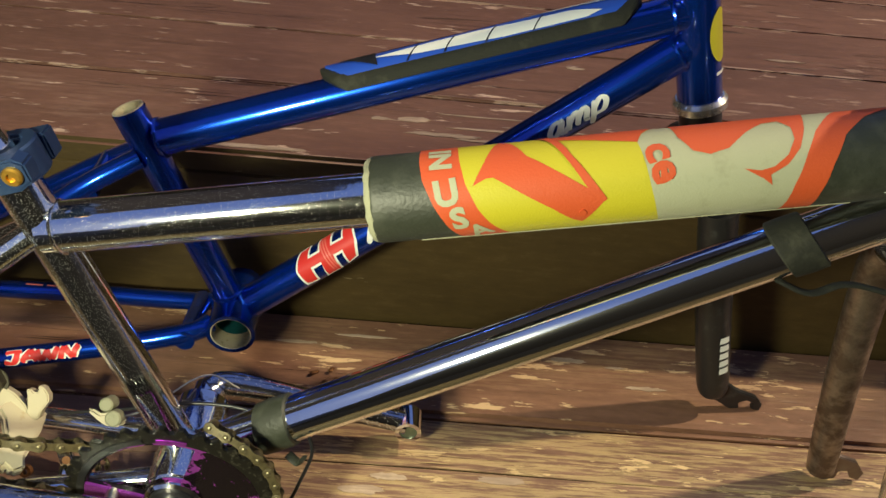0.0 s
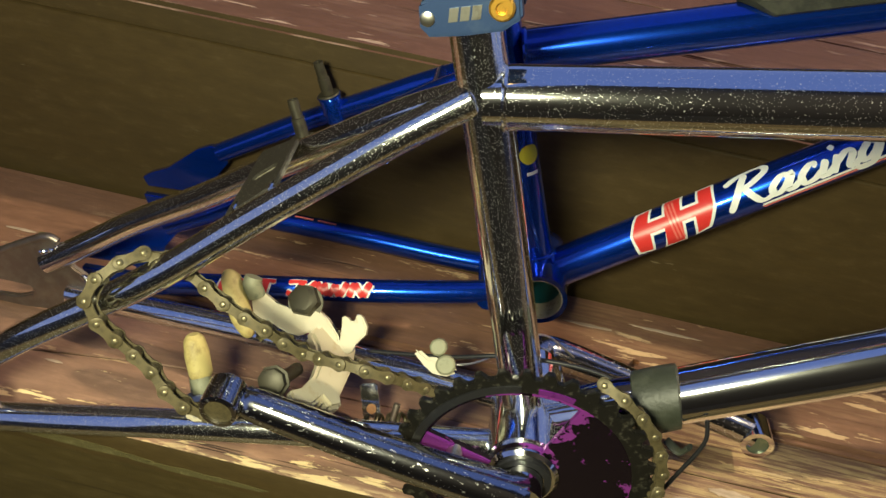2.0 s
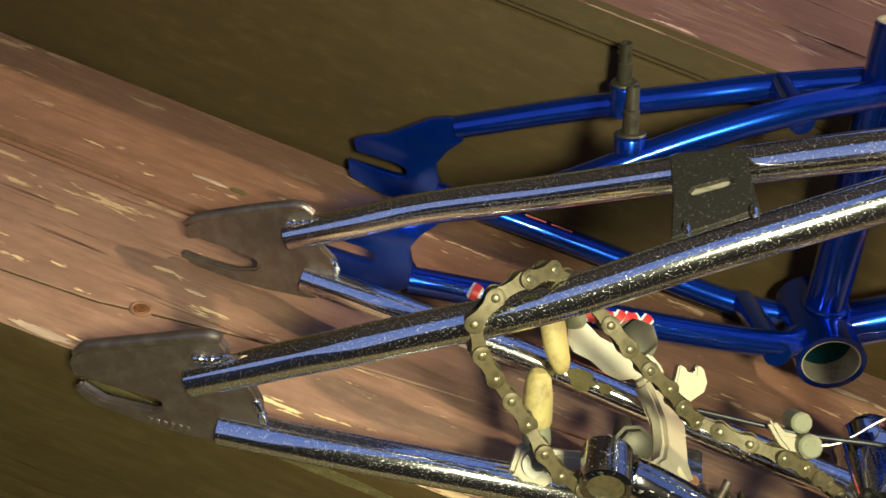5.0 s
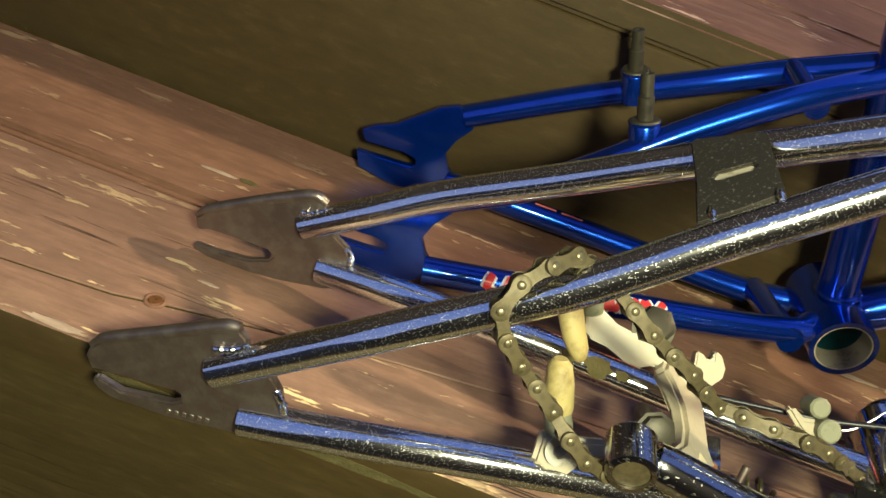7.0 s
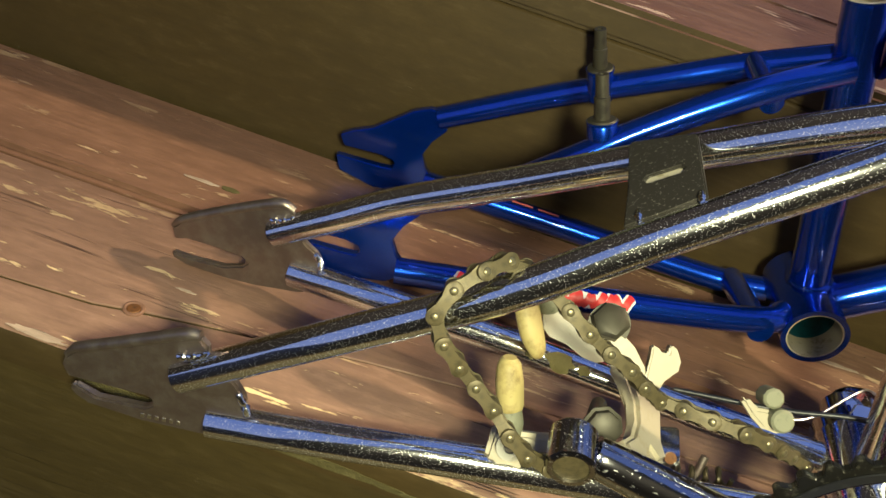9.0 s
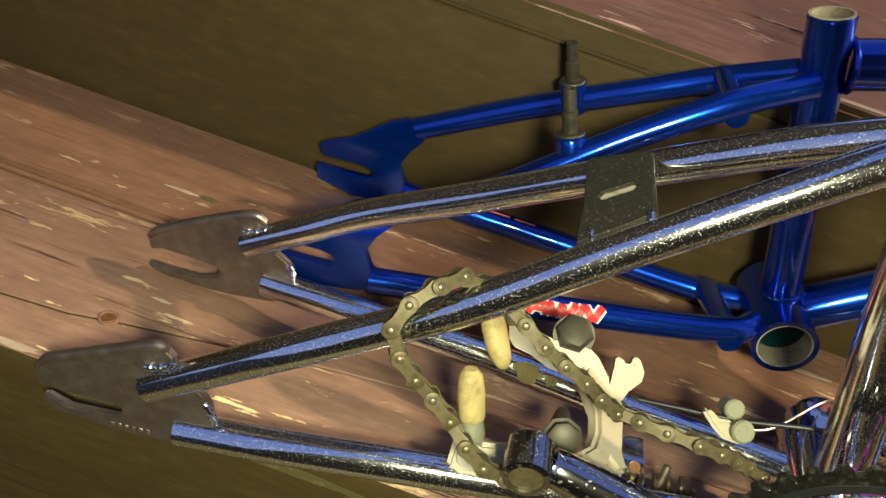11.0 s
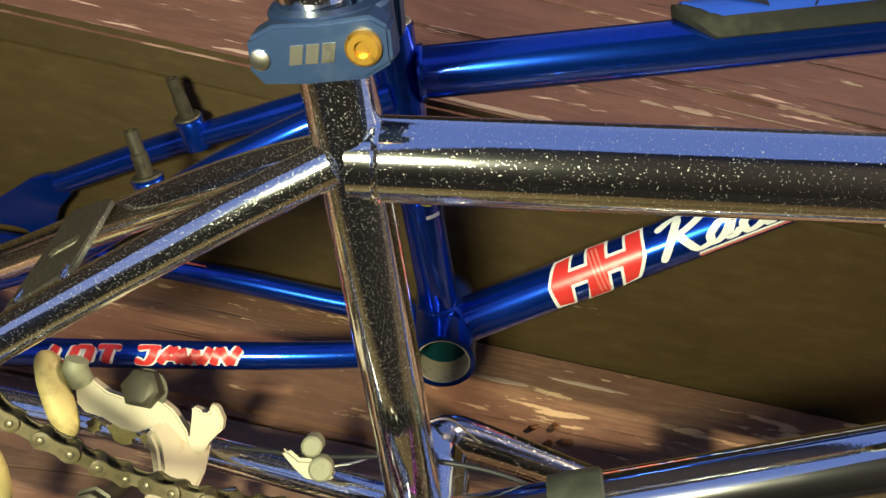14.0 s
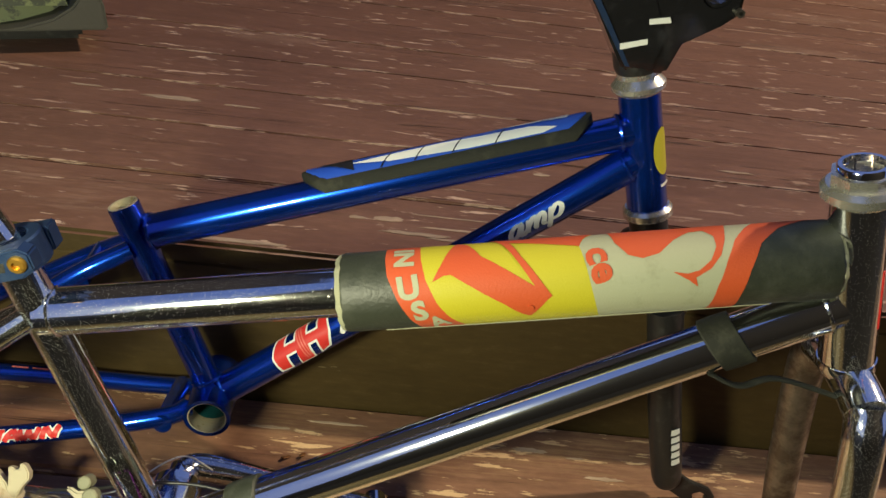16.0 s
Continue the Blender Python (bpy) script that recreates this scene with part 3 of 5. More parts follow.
part("headset_cup", sweep([bp(*HEAD_LOW) - hd * 0.010, bp(*HEAD_LOW) - hd * 0.008, bp(*HEAD_LOW) - hd * 0.002, bp(*HEAD_LOW) + hd * 0.001], [0.0175, 0.0210, 0.0210, 0.0185], 36, False), SATIN, blue, "chrome lower headset cup")
part("headset_cup", sweep([bp(*HEAD_TOP) - hd * 0.001, bp(*HEAD_TOP) + hd * 0.002, bp(*HEAD_TOP) + hd * 0.006, bp(*HEAD_TOP) + hd * 0.013], [0.0185, 0.0215, 0.0215, 0.0155], 36, False), SATIN, blue, "chrome upper headset cup")

fork = part("fork", sweep([bp(0.2290, 0.214, 0.060), bp(0.2280, 0.219, 0.045), bp(0.2265, 0.225, 0), bp(0.2280, 0.219, -0.045), bp(0.2290, 0.214, -0.060)], 0.0160, 24), BLACK_PAINT, blue, "black painted fork crown")
part("steerer", sweep([bp(*HEAD_LOW) - hd * 0.009, bp(*HEAD_LOW) - hd * 0.064], 0.0165, 32, False), BLACK_PAINT, fork)
for s in (1, -1):
    leg = part("fork_leg", sweep([bp(0.2280, 0.216, s * 0.054), bp(0.248, 0.13, s * 0.055), bp(0.272, 0.038, s * 0.057), bp(0.277, 0.022, s * 0.057)], [0.0155, 0.015, 0.0145, 0.011], 24, True, flat=1.0), BLACK_PAINT, fork)
    tip = [(0.262, 0.034), (0.284, 0.033), (0.300, 0.022), (0.320, 0.014), (0.327, 0.006), (0.326, -0.002), (0.318, 0.0), (0.319, 0.007), (0.311, 0.011), (0.304, 0.008), (0.306, 0.001), (0.297, 0.0), (0.276, 0.014)]
    part("dropout", slab(tip, lambda u, v, w, s=s: bp(u, v + 0.002, s * 0.057 + w - 0.003), 0.006), BLACK_PAINT, fork)


# ---- the chrome frame ----
def cp(x, z, off=0.0):
    """A point of the chrome frame, as for the blue one."""
    return Vector((x + 0.02 * off, 0.394 + 0.02 * x - off, z))


chrome = thing("bicycle", cp(-0.159, 0.0), "pitted chrome bicycle frame standing on the stair tread", "bicycle", "bicycles on the steps")
CBB, CST = (-0.156, 0.055), (-0.2285, 0.287)
part("bottom_bracket_shell", sweep([cp(*CBB, 0.035), cp(*CBB, -0.035)], 0.0225, 40, False), CHROME, chrome)
part("seat_tube", sweep([cp(*CBB), cp(*CST)], 0.0129, 36, False), CHROME, chrome)
part("top_tube", sweep([cp(-0.2185, 0.2545), cp(0.287, 0.351)], 0.0156, 40, False), CHROME_TUBE, chrome)
part("down_tube", sweep([cp(*CBB), cp(0.297, 0.3225)], 0.0162, 40, False), CHROME_LONG, chrome)
C_HT, C_HL = (0.276, 0.391), (0.309, 0.276)
ch = (cp(*C_HT) - cp(*C_HL)).normalized()
part("head_tube", sweep([cp(*C_HL), cp(*C_HT)], 0.0178, 40, False), CHROME_TUBE, chrome)
for x, z, d, r in ((-0.2085, 0.2563, (0.98, 0.19), 0.0156), (0.270, 0.3478, (0.98, 0.19), 0.0156), (0.280, 0.312, (0.86, 0.51), 0.0162)):
    part("weld_bead", bead(cp(x, z), cp(x + d[0], z + d[1]) - cp(x, z), r, 0.0014), CHROME, chrome)
for s in (1, -1):
    if s > 0:
        stay = [(-0.497, 0.3350, 0.0350), (-0.461, 0.3355, 0.0655), (-0.430, 0.336, 0.0915), (-0.371, 0.347, 0.1335), (-0.322, 0.358, 0.176), (-0.262, 0.371, 0.2265), (-0.224, 0.383, 0.2545)]
        low = [(-0.480, 0.336, 0.0110), (-0.425, 0.337, 0.0240), (-0.36, 0.343, 0.0355), (-0.27, 0.356, 0.0445), (-0.175, 0.370, 0.052)]
        y_plate = 0.336
    else:
        stay = [(-0.496, 0.446, 0.0465), (-0.465, 0.446, 0.0695), (-0.43, 0.446, 0.096), (-0.375, 0.437, 0.136), (-0.322, 0.421, 0.180), (-0.262, 0.402, 0.2285), (-0.224, 0.391, 0.2545)]
        low = [(-0.481, 0.447, 0.0225), (-0.435, 0.441, 0.0290), (-0.353, 0.437, 0.0345), (-0.284, 0.430, 0.0385), (-0.175, 0.412, 0.052)]
        y_plate = 0.447
    part("seat_stay", sweep(stay, 0.0083, 28), CHROME, chrome)
    part("chain_stay", sweep(low, 0.0088, 28), CHROME, chrome)
    if s > 0:
        plate_line = [(-0.5545, 0.0215), (-0.5500, 0.0275), (-0.5450, 0.0310), (-0.5300, 0.0405), (-0.5130, 0.0515), (-0.4975, 0.0615), (-0.4900, 0.0635), (-0.4855, 0.0600), (-0.4845, 0.0520), (-0.4770, 0.0475), (-0.4700, 0.0430), (-0.4655, 0.0370), (-0.4635, 0.0300), (-0.4600, 0.0180), (-0.4620, 0.0050), (-0.4780, 0.0015), (-0.5140, -0.0050), (-0.5420, -0.0060), (-0.5490, -0.0030), (-0.5525, 0.0010), (-0.5500, 0.0040), (-0.5380, 0.0005), (-0.5130, 0.0055), (-0.5095, 0.0085), (-0.5095, 0.0120), (-0.5115, 0.0140), (-0.5300, 0.0115), (-0.5530, 0.0085), (-0.5560, 0.0150)]
        weld = [(-0.4990, 0.0500), (-0.4940, 0.0520), (-0.4890, 0.0548), (-0.4845, 0.0590)]
        foot = [(-0.4680, 0.0400), (-0.4640, 0.0340), (-0.4615, 0.0270)]
    else:
        plate_line = [(-0.5560, 0.0260), (-0.5510, 0.0320), (-0.5400, 0.0400), (-0.5230, 0.0510), (-0.5040, 0.0625), (-0.4940, 0.0670), (-0.4870, 0.0650), (-0.4850, 0.0600), (-0.4800, 0.0510), (-0.4760, 0.0470), (-0.4690, 0.0430), (-0.4660, 0.0390), (-0.4660, 0.0280), (-0.4700, 0.0130), (-0.4760, 0.0100), (-0.5030, 0.0040), (-0.5200, 0.0020), (-0.5450, 0.0015), (-0.5540, 0.0040), (-0.5545, 0.0080), (-0.5420, 0.0080), (-0.5220, 0.0105), (-0.5110, 0.0155), (-0.5085, 0.0190), (-0.5120, 0.0220), (-0.5310, 0.0220), (-0.5470, 0.0210), (-0.5535, 0.0180)]
        weld = [(-0.4990, 0.0560), (-0.4940, 0.0575), (-0.4890, 0.0600), (-0.4850, 0.0635)]
        foot = [(-0.4700, 0.0440), (-0.4660, 0.0400), (-0.4645, 0.0340)]
    plate = part("dropout", slab(plate_line, lambda u, v, w, y0=y_plate: Vector((u, y0 + w - 0.0025, v)), 0.005, 0.0012), DULL_STEEL, chrome, "dull grey steel dropout plate")
    part("rolled_lip", sweep([(u, y_plate, v) for u, v in plate_line[0:7]], [0.0016, 0.0028, 0.0031, 0.0031, 0.0032, 0.0032, 0.0026], 14), DULL_STEEL, plate)
    for run in (weld, foot):
        dots = smooth_path([(u, y_plate - 0.0038, v) for u, v in run], 5)
        part("weld_bead", sweep(dots, [0.0012, 0.0022, 0.0016, 0.0025, 0.0017, 0.0024, 0.0016, 0.0026, 0.0017, 0.0023, 0.0014, 0.0020, 0.0010], 10, False), CHROME, chrome)
BR_O, BR_V, BR_W = Vector((-0.3215, 0.389, 0.1855)), Vector((0.742, 0, 0.67)), Vector((-0.67, 0, 0.742))


def bridge_at(u, v, w):
    return BR_O + Vector((0, -u, 0)) + BR_V * v + BR_W * (w + 0.0012 - 0.12 * u)


slot_hole = [(-0.0026, -0.0075), (0.0, -0.0092), (0.0026, -0.0075), (0.0026, 0.0065), (0.0, 0.0082), (-0.0026, 0.0065)]
plate = part("brake_bridge", slab([(-0.0325, -0.0130), (-0.0300, -0.0150), (0.0000, -0.0160), (0.0270, -0.0185), (0.0250, 0.0000), (0.0225, 0.0150), (-0.0215, 0.0152), (-0.0240, 0.0120)], bridge_at, 0.003, 0.0006, holes=(slot_hole,)), PITTED_PLATE, chrome, "dull steel brake bridge plate with a slot")
# thin pale slab added for the lit inner wall of the slot
part("slot_insert", slab([(u * 0.96, v * 0.98) for u, v in slot_hole], lambda u, v, w: bridge_at(u, v, w + 0.0004), 0.0012, 0), BORE, plate, "pale insert standing in for the slot's lit bare metal")
for v in (-0.012, 0.013):
    part("weld_bead", sweep([bridge_at(u, v, 0.003) for u in (0.0265, 0.0235, 0.0195)], [0.0010, 0.0017, 0.0008], 10), CHROME, chrome)
cfork = part("fork", sweep([cp(0.313, 0.259, 0.036), cp(0.312, 0.264, 0.02), cp(0.312, 0.266, 0), cp(0.312, 0.264, -0.02), cp(0.313, 0.259, -0.036)], 0.0145, 24), CHROME, chrome, "chrome fork crown")
for s in (1, -1):
    leg = part("fork_leg", sweep([cp(0.3125, 0.262, s * 0.034), cp(0.314, 0.235, s * 0.046), cp(0.334, 0.125, s * 0.051), cp(0.353, 0.040, s * 0.055), cp(0.358, 0.014, s * 0.055)], [0.0135, 0.0135, 0.0128, 0.0120, 0.0112], 28), BRUSHED if s < 0 else CHROME, cfork)
    tip = [(0.350, 0.030), (0.368, 0.032), (0.385, 0.026), (0.396, 0.012), (0.394, 0.003), (0.386, 0.006), (0.382, 0.014), (0.374, 0.014), (0.373, 0.004), (0.362, 0.002), (0.350, 0.008)]
    part("dropout", slab(tip, lambda u, v, w, s=s: cp(u, v, s * 0.055 + w - 0.0025), 0.005), DULL_STEEL, cfork)
part("headset_cup", sweep([cp(*C_HT), cp(*C_HT) + ch * 0.002, cp(*C_HT) + ch * 0.004, cp(*C_HT) + ch * 0.009, cp(*C_HT) + ch * 0.012], [0.0185, 0.0195, 0.0235, 0.0235, 0.0205], 40, False), SATIN, chrome, "polished chrome headset cup")
part("lock_nut", sweep([cp(*C_HT) + ch * 0.012, cp(*C_HT) + ch * 0.019], 0.0188, 8, False, 0.012), SATIN, chrome, "chrome lock nut")
part("steerer_end", sweep([cp(*C_HT) + ch * 0.010, cp(*C_HT) + ch * 0.0225, cp(*C_HT) + ch * 0.0235], [0.0150, 0.0150, 0.0143], 36, False, 0.0118), CHROME_CLEAN, chrome)
part("headset_cup", sweep([cp(*C_HL) - ch * 0.009, cp(*C_HL) - ch * 0.003, cp(*C_HL) + ch * 0.001], [0.017, 0.0195, 0.0185], 40, False), CHROME_CLEAN, chrome, "polished chrome lower headset cup")
part("head_badge", slab([(-0.006, -0.022), (0.006, -0.022), (0.006, 0.022), (-0.006, 0.022)], lambda u, v, w: cp(0.293, 0.33) + ch * v + Vector((0.86, -0.5, 0)) * (0.0178 + w - 0.001) + Vector((0.5, 0.86, 0)) * u, 0.0016, 0.0004), RED_DECAL, chrome, "small red badge on the head tube")


# ---- prints and decals that follow a tube ----
def on_tube(a, b, r, facing):
    """Maps (along, around, out) in metres onto the tube from a to b; around starts at the side that looks along facing and grows upwards."""
    d = (b - a).normalized()
    f = Vector(facing)
    f = (f - d * f.dot(d)).normalized()
    g = f.cross(d)
    if g.z < 0:
        g = -g
    return lambda u, v, w: a + d * u + (f * math.cos(v / r) + g * math.sin(v / r)) * (r + w)


def decal(name, loops, surface, mat, parent, lift=0.0004, label="", step=0.004):
    bm = bmesh.new()
    edges = []
    for pts in loops:
        vs = [bm.verts.new((u, v, 0)) for u, v in pts]
        edges += [bm.edges.new((vs[i], vs[(i + 1) % len(vs)])) for i in range(len(vs))]
    bmesh.ops.triangle_fill(bm, use_beauty=True, edges=edges)
    return laid(name, bm, surface, mat, parent, lift, label, step)


def laid(name, bm, surface, mat, parent, lift, label, step=0.004):
    for _ in range(5):
        long = [e for e in bm.edges if e.calc_length() > step]
        if not long:
            break
        bmesh.ops.subdivide_edges(bm, edges=long, cuts=1)
        bmesh.ops.triangulate(bm, faces=bm.faces)
    for v in bm.verts:
        v.co = surface(v.co.x, v.co.y, lift)
    return part(name, bm, mat, parent, label)


def lettering(text, size, surface, at, turn, mat, parent, shear=0.0, lift=0.0007, label="", squeeze=1.0, bold=0.0):
    cu = bpy.data.curves.new("lettering", "FONT")
    cu.body, cu.size, cu.offset = text, size, bold
    cu.align_x, cu.align_y = "CENTER", "CENTER"
    cu.resolution_u = 3
    ob = bpy.data.objects.new("lettering", cu)
    scene.collection.objects.link(ob)
    me = bpy.data.meshes.new_from_object(ob.evaluated_get(bpy.context.evaluated_depsgraph_get()))
    bm = bmesh.new()
    bm.from_mesh(me)
    bpy.data.objects.remove(ob)
    bpy.data.meshes.remove(me)
    bmesh.ops.triangulate(bm, faces=bm.faces)
    a = radians(turn)
    for v in bm.verts:
        x, y = v.co.x * squeeze + v.co.y * shear, v.co.y
        v.co = (at[0] + x * math.cos(a) - y * math.sin(a), at[1] + x * math.sin(a) + y * math.cos(a), 0)
    return laid("lettering", bm, surface, mat, parent, lift, label)


def rect(u0, u1, v0, v1):
    return [(u0, v0), (u1, v0), (u1, v1), (u0, v1)]


def grow(pts, d):
    """The outline moved outwards by d, from its middle line."""
    n, out = len(pts), []
    area = sum(pts[i][0] * pts[(i + 1) % n][1] - pts[(i + 1) % n][0] * pts[i][1] for i in range(n))
    s = 1 if area > 0 else -1
    for i in range(n):
        (ax, ay), (bx, by), (cx, cy) = pts[i - 1], pts[i], pts[(i + 1) % n]
        n1, n2 = Vector((by - ay, ax - bx)).normalized(), Vector((cy - by, bx - cx)).normalized()
        m = (n1 + n2)
        m = m / max(0.5, m.dot(n1))
        out.append((bx + s * d * m.x, by + s * d * m.y))
    return out


# ---- the printed pad on the chrome top tube ----
PA, PB, PR = cp(-0.027, 0.2905), cp(0.272, 0.3485), 0.0250
pad = thing("tube_pad", PA, "orange and yellow printed foam pad round the chrome tube", "frame pad")
sleeve = part("foam_sleeve", sweep([PA + (PB - PA) * k for k in (0, 0.004, 0.01, 0.25, 0.5, 0.75, 0.99, 0.996, 1)], [PR - 0.002, PR - 0.0006, PR, PR, PR, PR, PR, PR - 0.0006, PR - 0.002], 56, False, 0.0172), PAD_BLACK, pad)
pd = (PB - PA).normalized()
part("foam_edge", bead(PA + pd * 0.0012, pd, PR - 0.004, 0.0036), FOAM, sleeve, "frayed pale foam edge")
part("foam_edge", bead(PB - pd * 0.0012, pd, PR - 0.004, 0.0034), FOAM, sleeve, "pale foam edge")
part("seam", sweep([PA + pd * 0.03 + Vector((0, -0.012, -0.0225)), PA + pd * 0.16 + Vector((0, -0.012, -0.0230)), PA + pd * 0.27 + Vector((0, -0.012, -0.0225))], 0.0007, 8), FOAM, sleeve, "frayed thread along the seam")
face = on_tube(PA, PB, PR, (-0.2, -0.86, 0.51))
V1, V0 = 0.048, -0.036


def arc(cx, cy, r, a0, a1, n=14):
    return [(cx + r * math.cos(radians(a0 + (a1 - a0) * i / n)), cy + r * math.sin(radians(a0 + (a1 - a0) * i / n))) for i in range(n + 1)]


edge_a = [(0.0300, V1), (0.0300, 0.036), (0.0296, 0.0204), (0.0306, 0.008), (0.0358, -0.0068), (0.0425, -0.0209), (0.0465, -0.028), (0.050, V0)]
edge_b = [(0.0510, V1), (0.0510, 0.036), (0.0516, 0.0182), (0.0538, 0.0042), (0.0598, -0.0107), (0.0670, -0.022), (0.0728, -0.0292), (0.078, V0)]
edge_c = [(0.1590, V1), (0.1582, 0.036), (0.1513, 0.0272), (0.1482, 0.0201), (0.1497, 0.0121), (0.1525, -0.0048), (0.1570, -0.0257), (0.159, V0)]
edge_d = [(0.2620, V1), (0.2569, 0.036), (0.2409, 0.0164), (0.2344, 0.0035), (0.2280, -0.0125), (0.2251, -0.027), (0.224, V0)]
edge_e = [(0.2970, V1), (0.2929, 0.036), (0.2692, 0.0243), (0.2558, 0.0126), (0.2476, -0.0034), (0.2426, -0.0188), (0.2413, -0.0272), (0.2405, V0)]
for left, right, mat, what in ((edge_a, edge_b, ORANGE, "orange printed band"), (edge_b, edge_c, YELLOW, "bright yellow printed field"), (edge_c, edge_d, CREAM, "cream printed field"), (edge_d, edge_e, ORANGE, "orange slanted printed band")):
    decal("print", [left + right[::-1]], face, mat, sleeve, 0.0003, what)
stroke = [(0.0577, 0.0025), (0.0644, 0.0144), (0.0744, 0.036), (0.0802, 0.031), (0.088, 0.0175), (0.0996, 0.0093), (0.1187, -0.0036), (0.1227, -0.0026), (0.1283, -0.0108), (0.1161, -0.0255), (0.111, -0.0229), (0.1, -0.0139), (0.0864, -0.0052), (0.0691, 0.0062), (0.065, 0.0059)]
decal("print", [stroke], face, ORANGE, sleeve, 0.0006, "orange printed stroke")
curve = [(0.0998, 0.040), (0.1043, 0.0325), (0.1122, 0.0152), (0.1293, -0.0105), (0.1273, -0.0121), (0.1186, -0.0030), (0.1099, 0.0118), (0.1009, 0.0284), (0.094, 0.038)]
decal("print", [curve], face, ORANGE, sleeve, 0.0008, "orange printed curve")
decal("print", [[(0.098, V1), (0.1014, 0.038), (0.1051, 0.0293), (0.1482, 0.0201), (0.1513, 0.0272), (0.1580, 0.036), (0.1588, V1)]], face, ORANGE, sleeve, 0.0006, "orange printed upper edge")
swoop = [(0.166, V1), (0.1676, 0.036), (0.1696, 0.0208), (0.176, 0.0111), (0.1846, 0.0082), (0.1949, 0.0107), (0.2057, 0.020), (0.2153, 0.0261), (0.2237, 0.027), (0.229, 0.0205), (0.229, 0.0125), (0.2246, 0.0042), (0.2172, -0.0013), (0.2102, -0.0028), (0.2014, -0.0011), (0.211, -0.0069), (0.216, -0.0111), (0.215, -0.0055), (0.2241, -0.0008), (0.2309, 0.0069), (0.235, 0.017), (0.2397, 0.036), (0.2410, V1)]
decal("print", [swoop], face, ORANGE, sleeve, 0.0006, "orange printed swoosh")
lettering("ce", 0.0240, face, (0.1600, 0.0068), -78, ORANGE, sleeve, 0, 0.0009, "orange letters", bold=0.0009)
lettering("IN", 0.0160, face, (0.0405, 0.0215), -90, CREAM, sleeve, 0, 0.0007, "cream letters", bold=0.0008)
lettering("U", 0.0190, face, (0.0432, -0.0005), 6, CREAM, sleeve, 0, 0.0007, "cream letter", bold=0.0009)
lettering("S", 0.0190, face, (0.0490, -0.0160), 12, CREAM, sleeve, 0, 0.0007, "cream letter", bold=0.0009)
lettering("A", 0.0170, face, (0.0600, -0.0262), 25, CREAM, sleeve, 0, 0.0007, "cream letter", bold=0.0006)
part("press_stud", sweep([face(0.1161, -0.0179, 0), face(0.1161, -0.0179, 0.0012)], 0.0021, 12, False), ORANGE, sleeve, "small round press stud")

# ---- decals of the blue frame ----
dt = on_tube(bp(*BB), bp(*DT_B), 0.0152, (-0.15, -0.80, 0.55))


def hh(d):
    k = d
    out = [[(0.083 - k, -0.013 - k), (0.0925 + k, -0.0145 - k), (0.0925 + k, -0.0025 - k), (0.1035 - k * 0, -0.0025 - k), (0.1035 - k, -0.0165 - k), (0.1165 + k, -0.0165 - k), (0.1165 + k, -0.0025 - k), (0.1265 - k, -0.0025 - k), (0.1265 - k, -0.0150 - k), (0.1345 + k, -0.0125 - k), (0.1400 + k, 0.0 - k), (0.1395 + k, 0.0150 + k), (0.1300 - k, 0.0150 + k), (0.1300 - k, 0.0045 + k), (0.1165 + k, 0.0045 + k), (0.1165 + k, 0.0165 + k), (0.1050 - k, 0.0165 + k), (0.1050 - k, 0.0045 + k), (0.0920 + k, 0.0045 + k), (0.0935 + k, 0.0150 + k), (0.0845 - k, 0.0135 + k), (0.0795 - k, 0.0)]]
    return [[(u + v * 0.22, v * 1.12) for u, v in pts] for pts in out]


decal("decal", hh(0.0019), dt, WHITE_PAINT, blue, 0.00025, "white outline of a printed emblem")
decal("decal", hh(0.0), dt, RED_DECAL, blue, 0.0005, "red printed emblem")
for i in range(3):
    decal("decal", [rect(0.1075 + i * 0.0027, 0.1089 + i * 0.0027, -0.0150, 0.0150)], dt, PINK_DECAL, blue, 0.0007, "pale stripe of the emblem")


def script(strokes, at, wide, high, slant, pen, surface, mat, parent, label, lift=0.0005):
    """A word written with a slanted brush: each stroke is a smooth ribbon on the surface."""
    bm = bmesh.new()
    for k, stroke in enumerate(strokes):
        pts = [Vector((at[0] + x * wide + y * high * slant, at[1] + y * high, 0)) for x, y in stroke]
        ends = [2 * pts[0] - pts[1]] + pts + [2 * pts[-1] - pts[-2]]
        line = []
        for i in range(1, len(ends) - 2):
            p0, p1, p2, p3 = ends[i - 1:i + 3]
            for j in range(7 if i < len(ends) - 3 else 8):
                s = j / 7
                line.append(0.5 * (2 * p1 + (p2 - p0) * s + (2 * p0 - 5 * p1 + 4 * p2 - p3) * s * s + (3 * p1 - p0 - 3 * p2 + p3) * s ** 3))
        pairs = []
        for i, p in enumerate(line):
            d = (line[min(i + 1, len(line) - 1)] - line[max(i - 1, 0)]).normalized()
            w = pen * (0.36 + 0.34 * abs(d.y)) * (0.55 if i in (0, len(line) - 1) else 1.0)
            nrm = Vector((-d.y, d.x, 0)) * w
            pairs.append([bm.verts.new(surface(q.x, q.y, lift + 0.00003 * k)) for q in (p + nrm, p - nrm)])
        for a, b in zip(pairs, pairs[1:]):
            bm.faces.new((a[0], b[0], b[1], a[1]))
    return part("lettering", bm, mat, parent, label)


def letter_a(x):
    return [(x + 0.62, 0.82), (x + 0.32, 0.95), (x + 0.03, 0.50), (x + 0.18, 0.06), (x + 0.48, 0.28), (x + 0.70, 0.92), (x + 0.62, 0.20), (x + 0.80, 0.04), (x + 1.0, 0.30)]


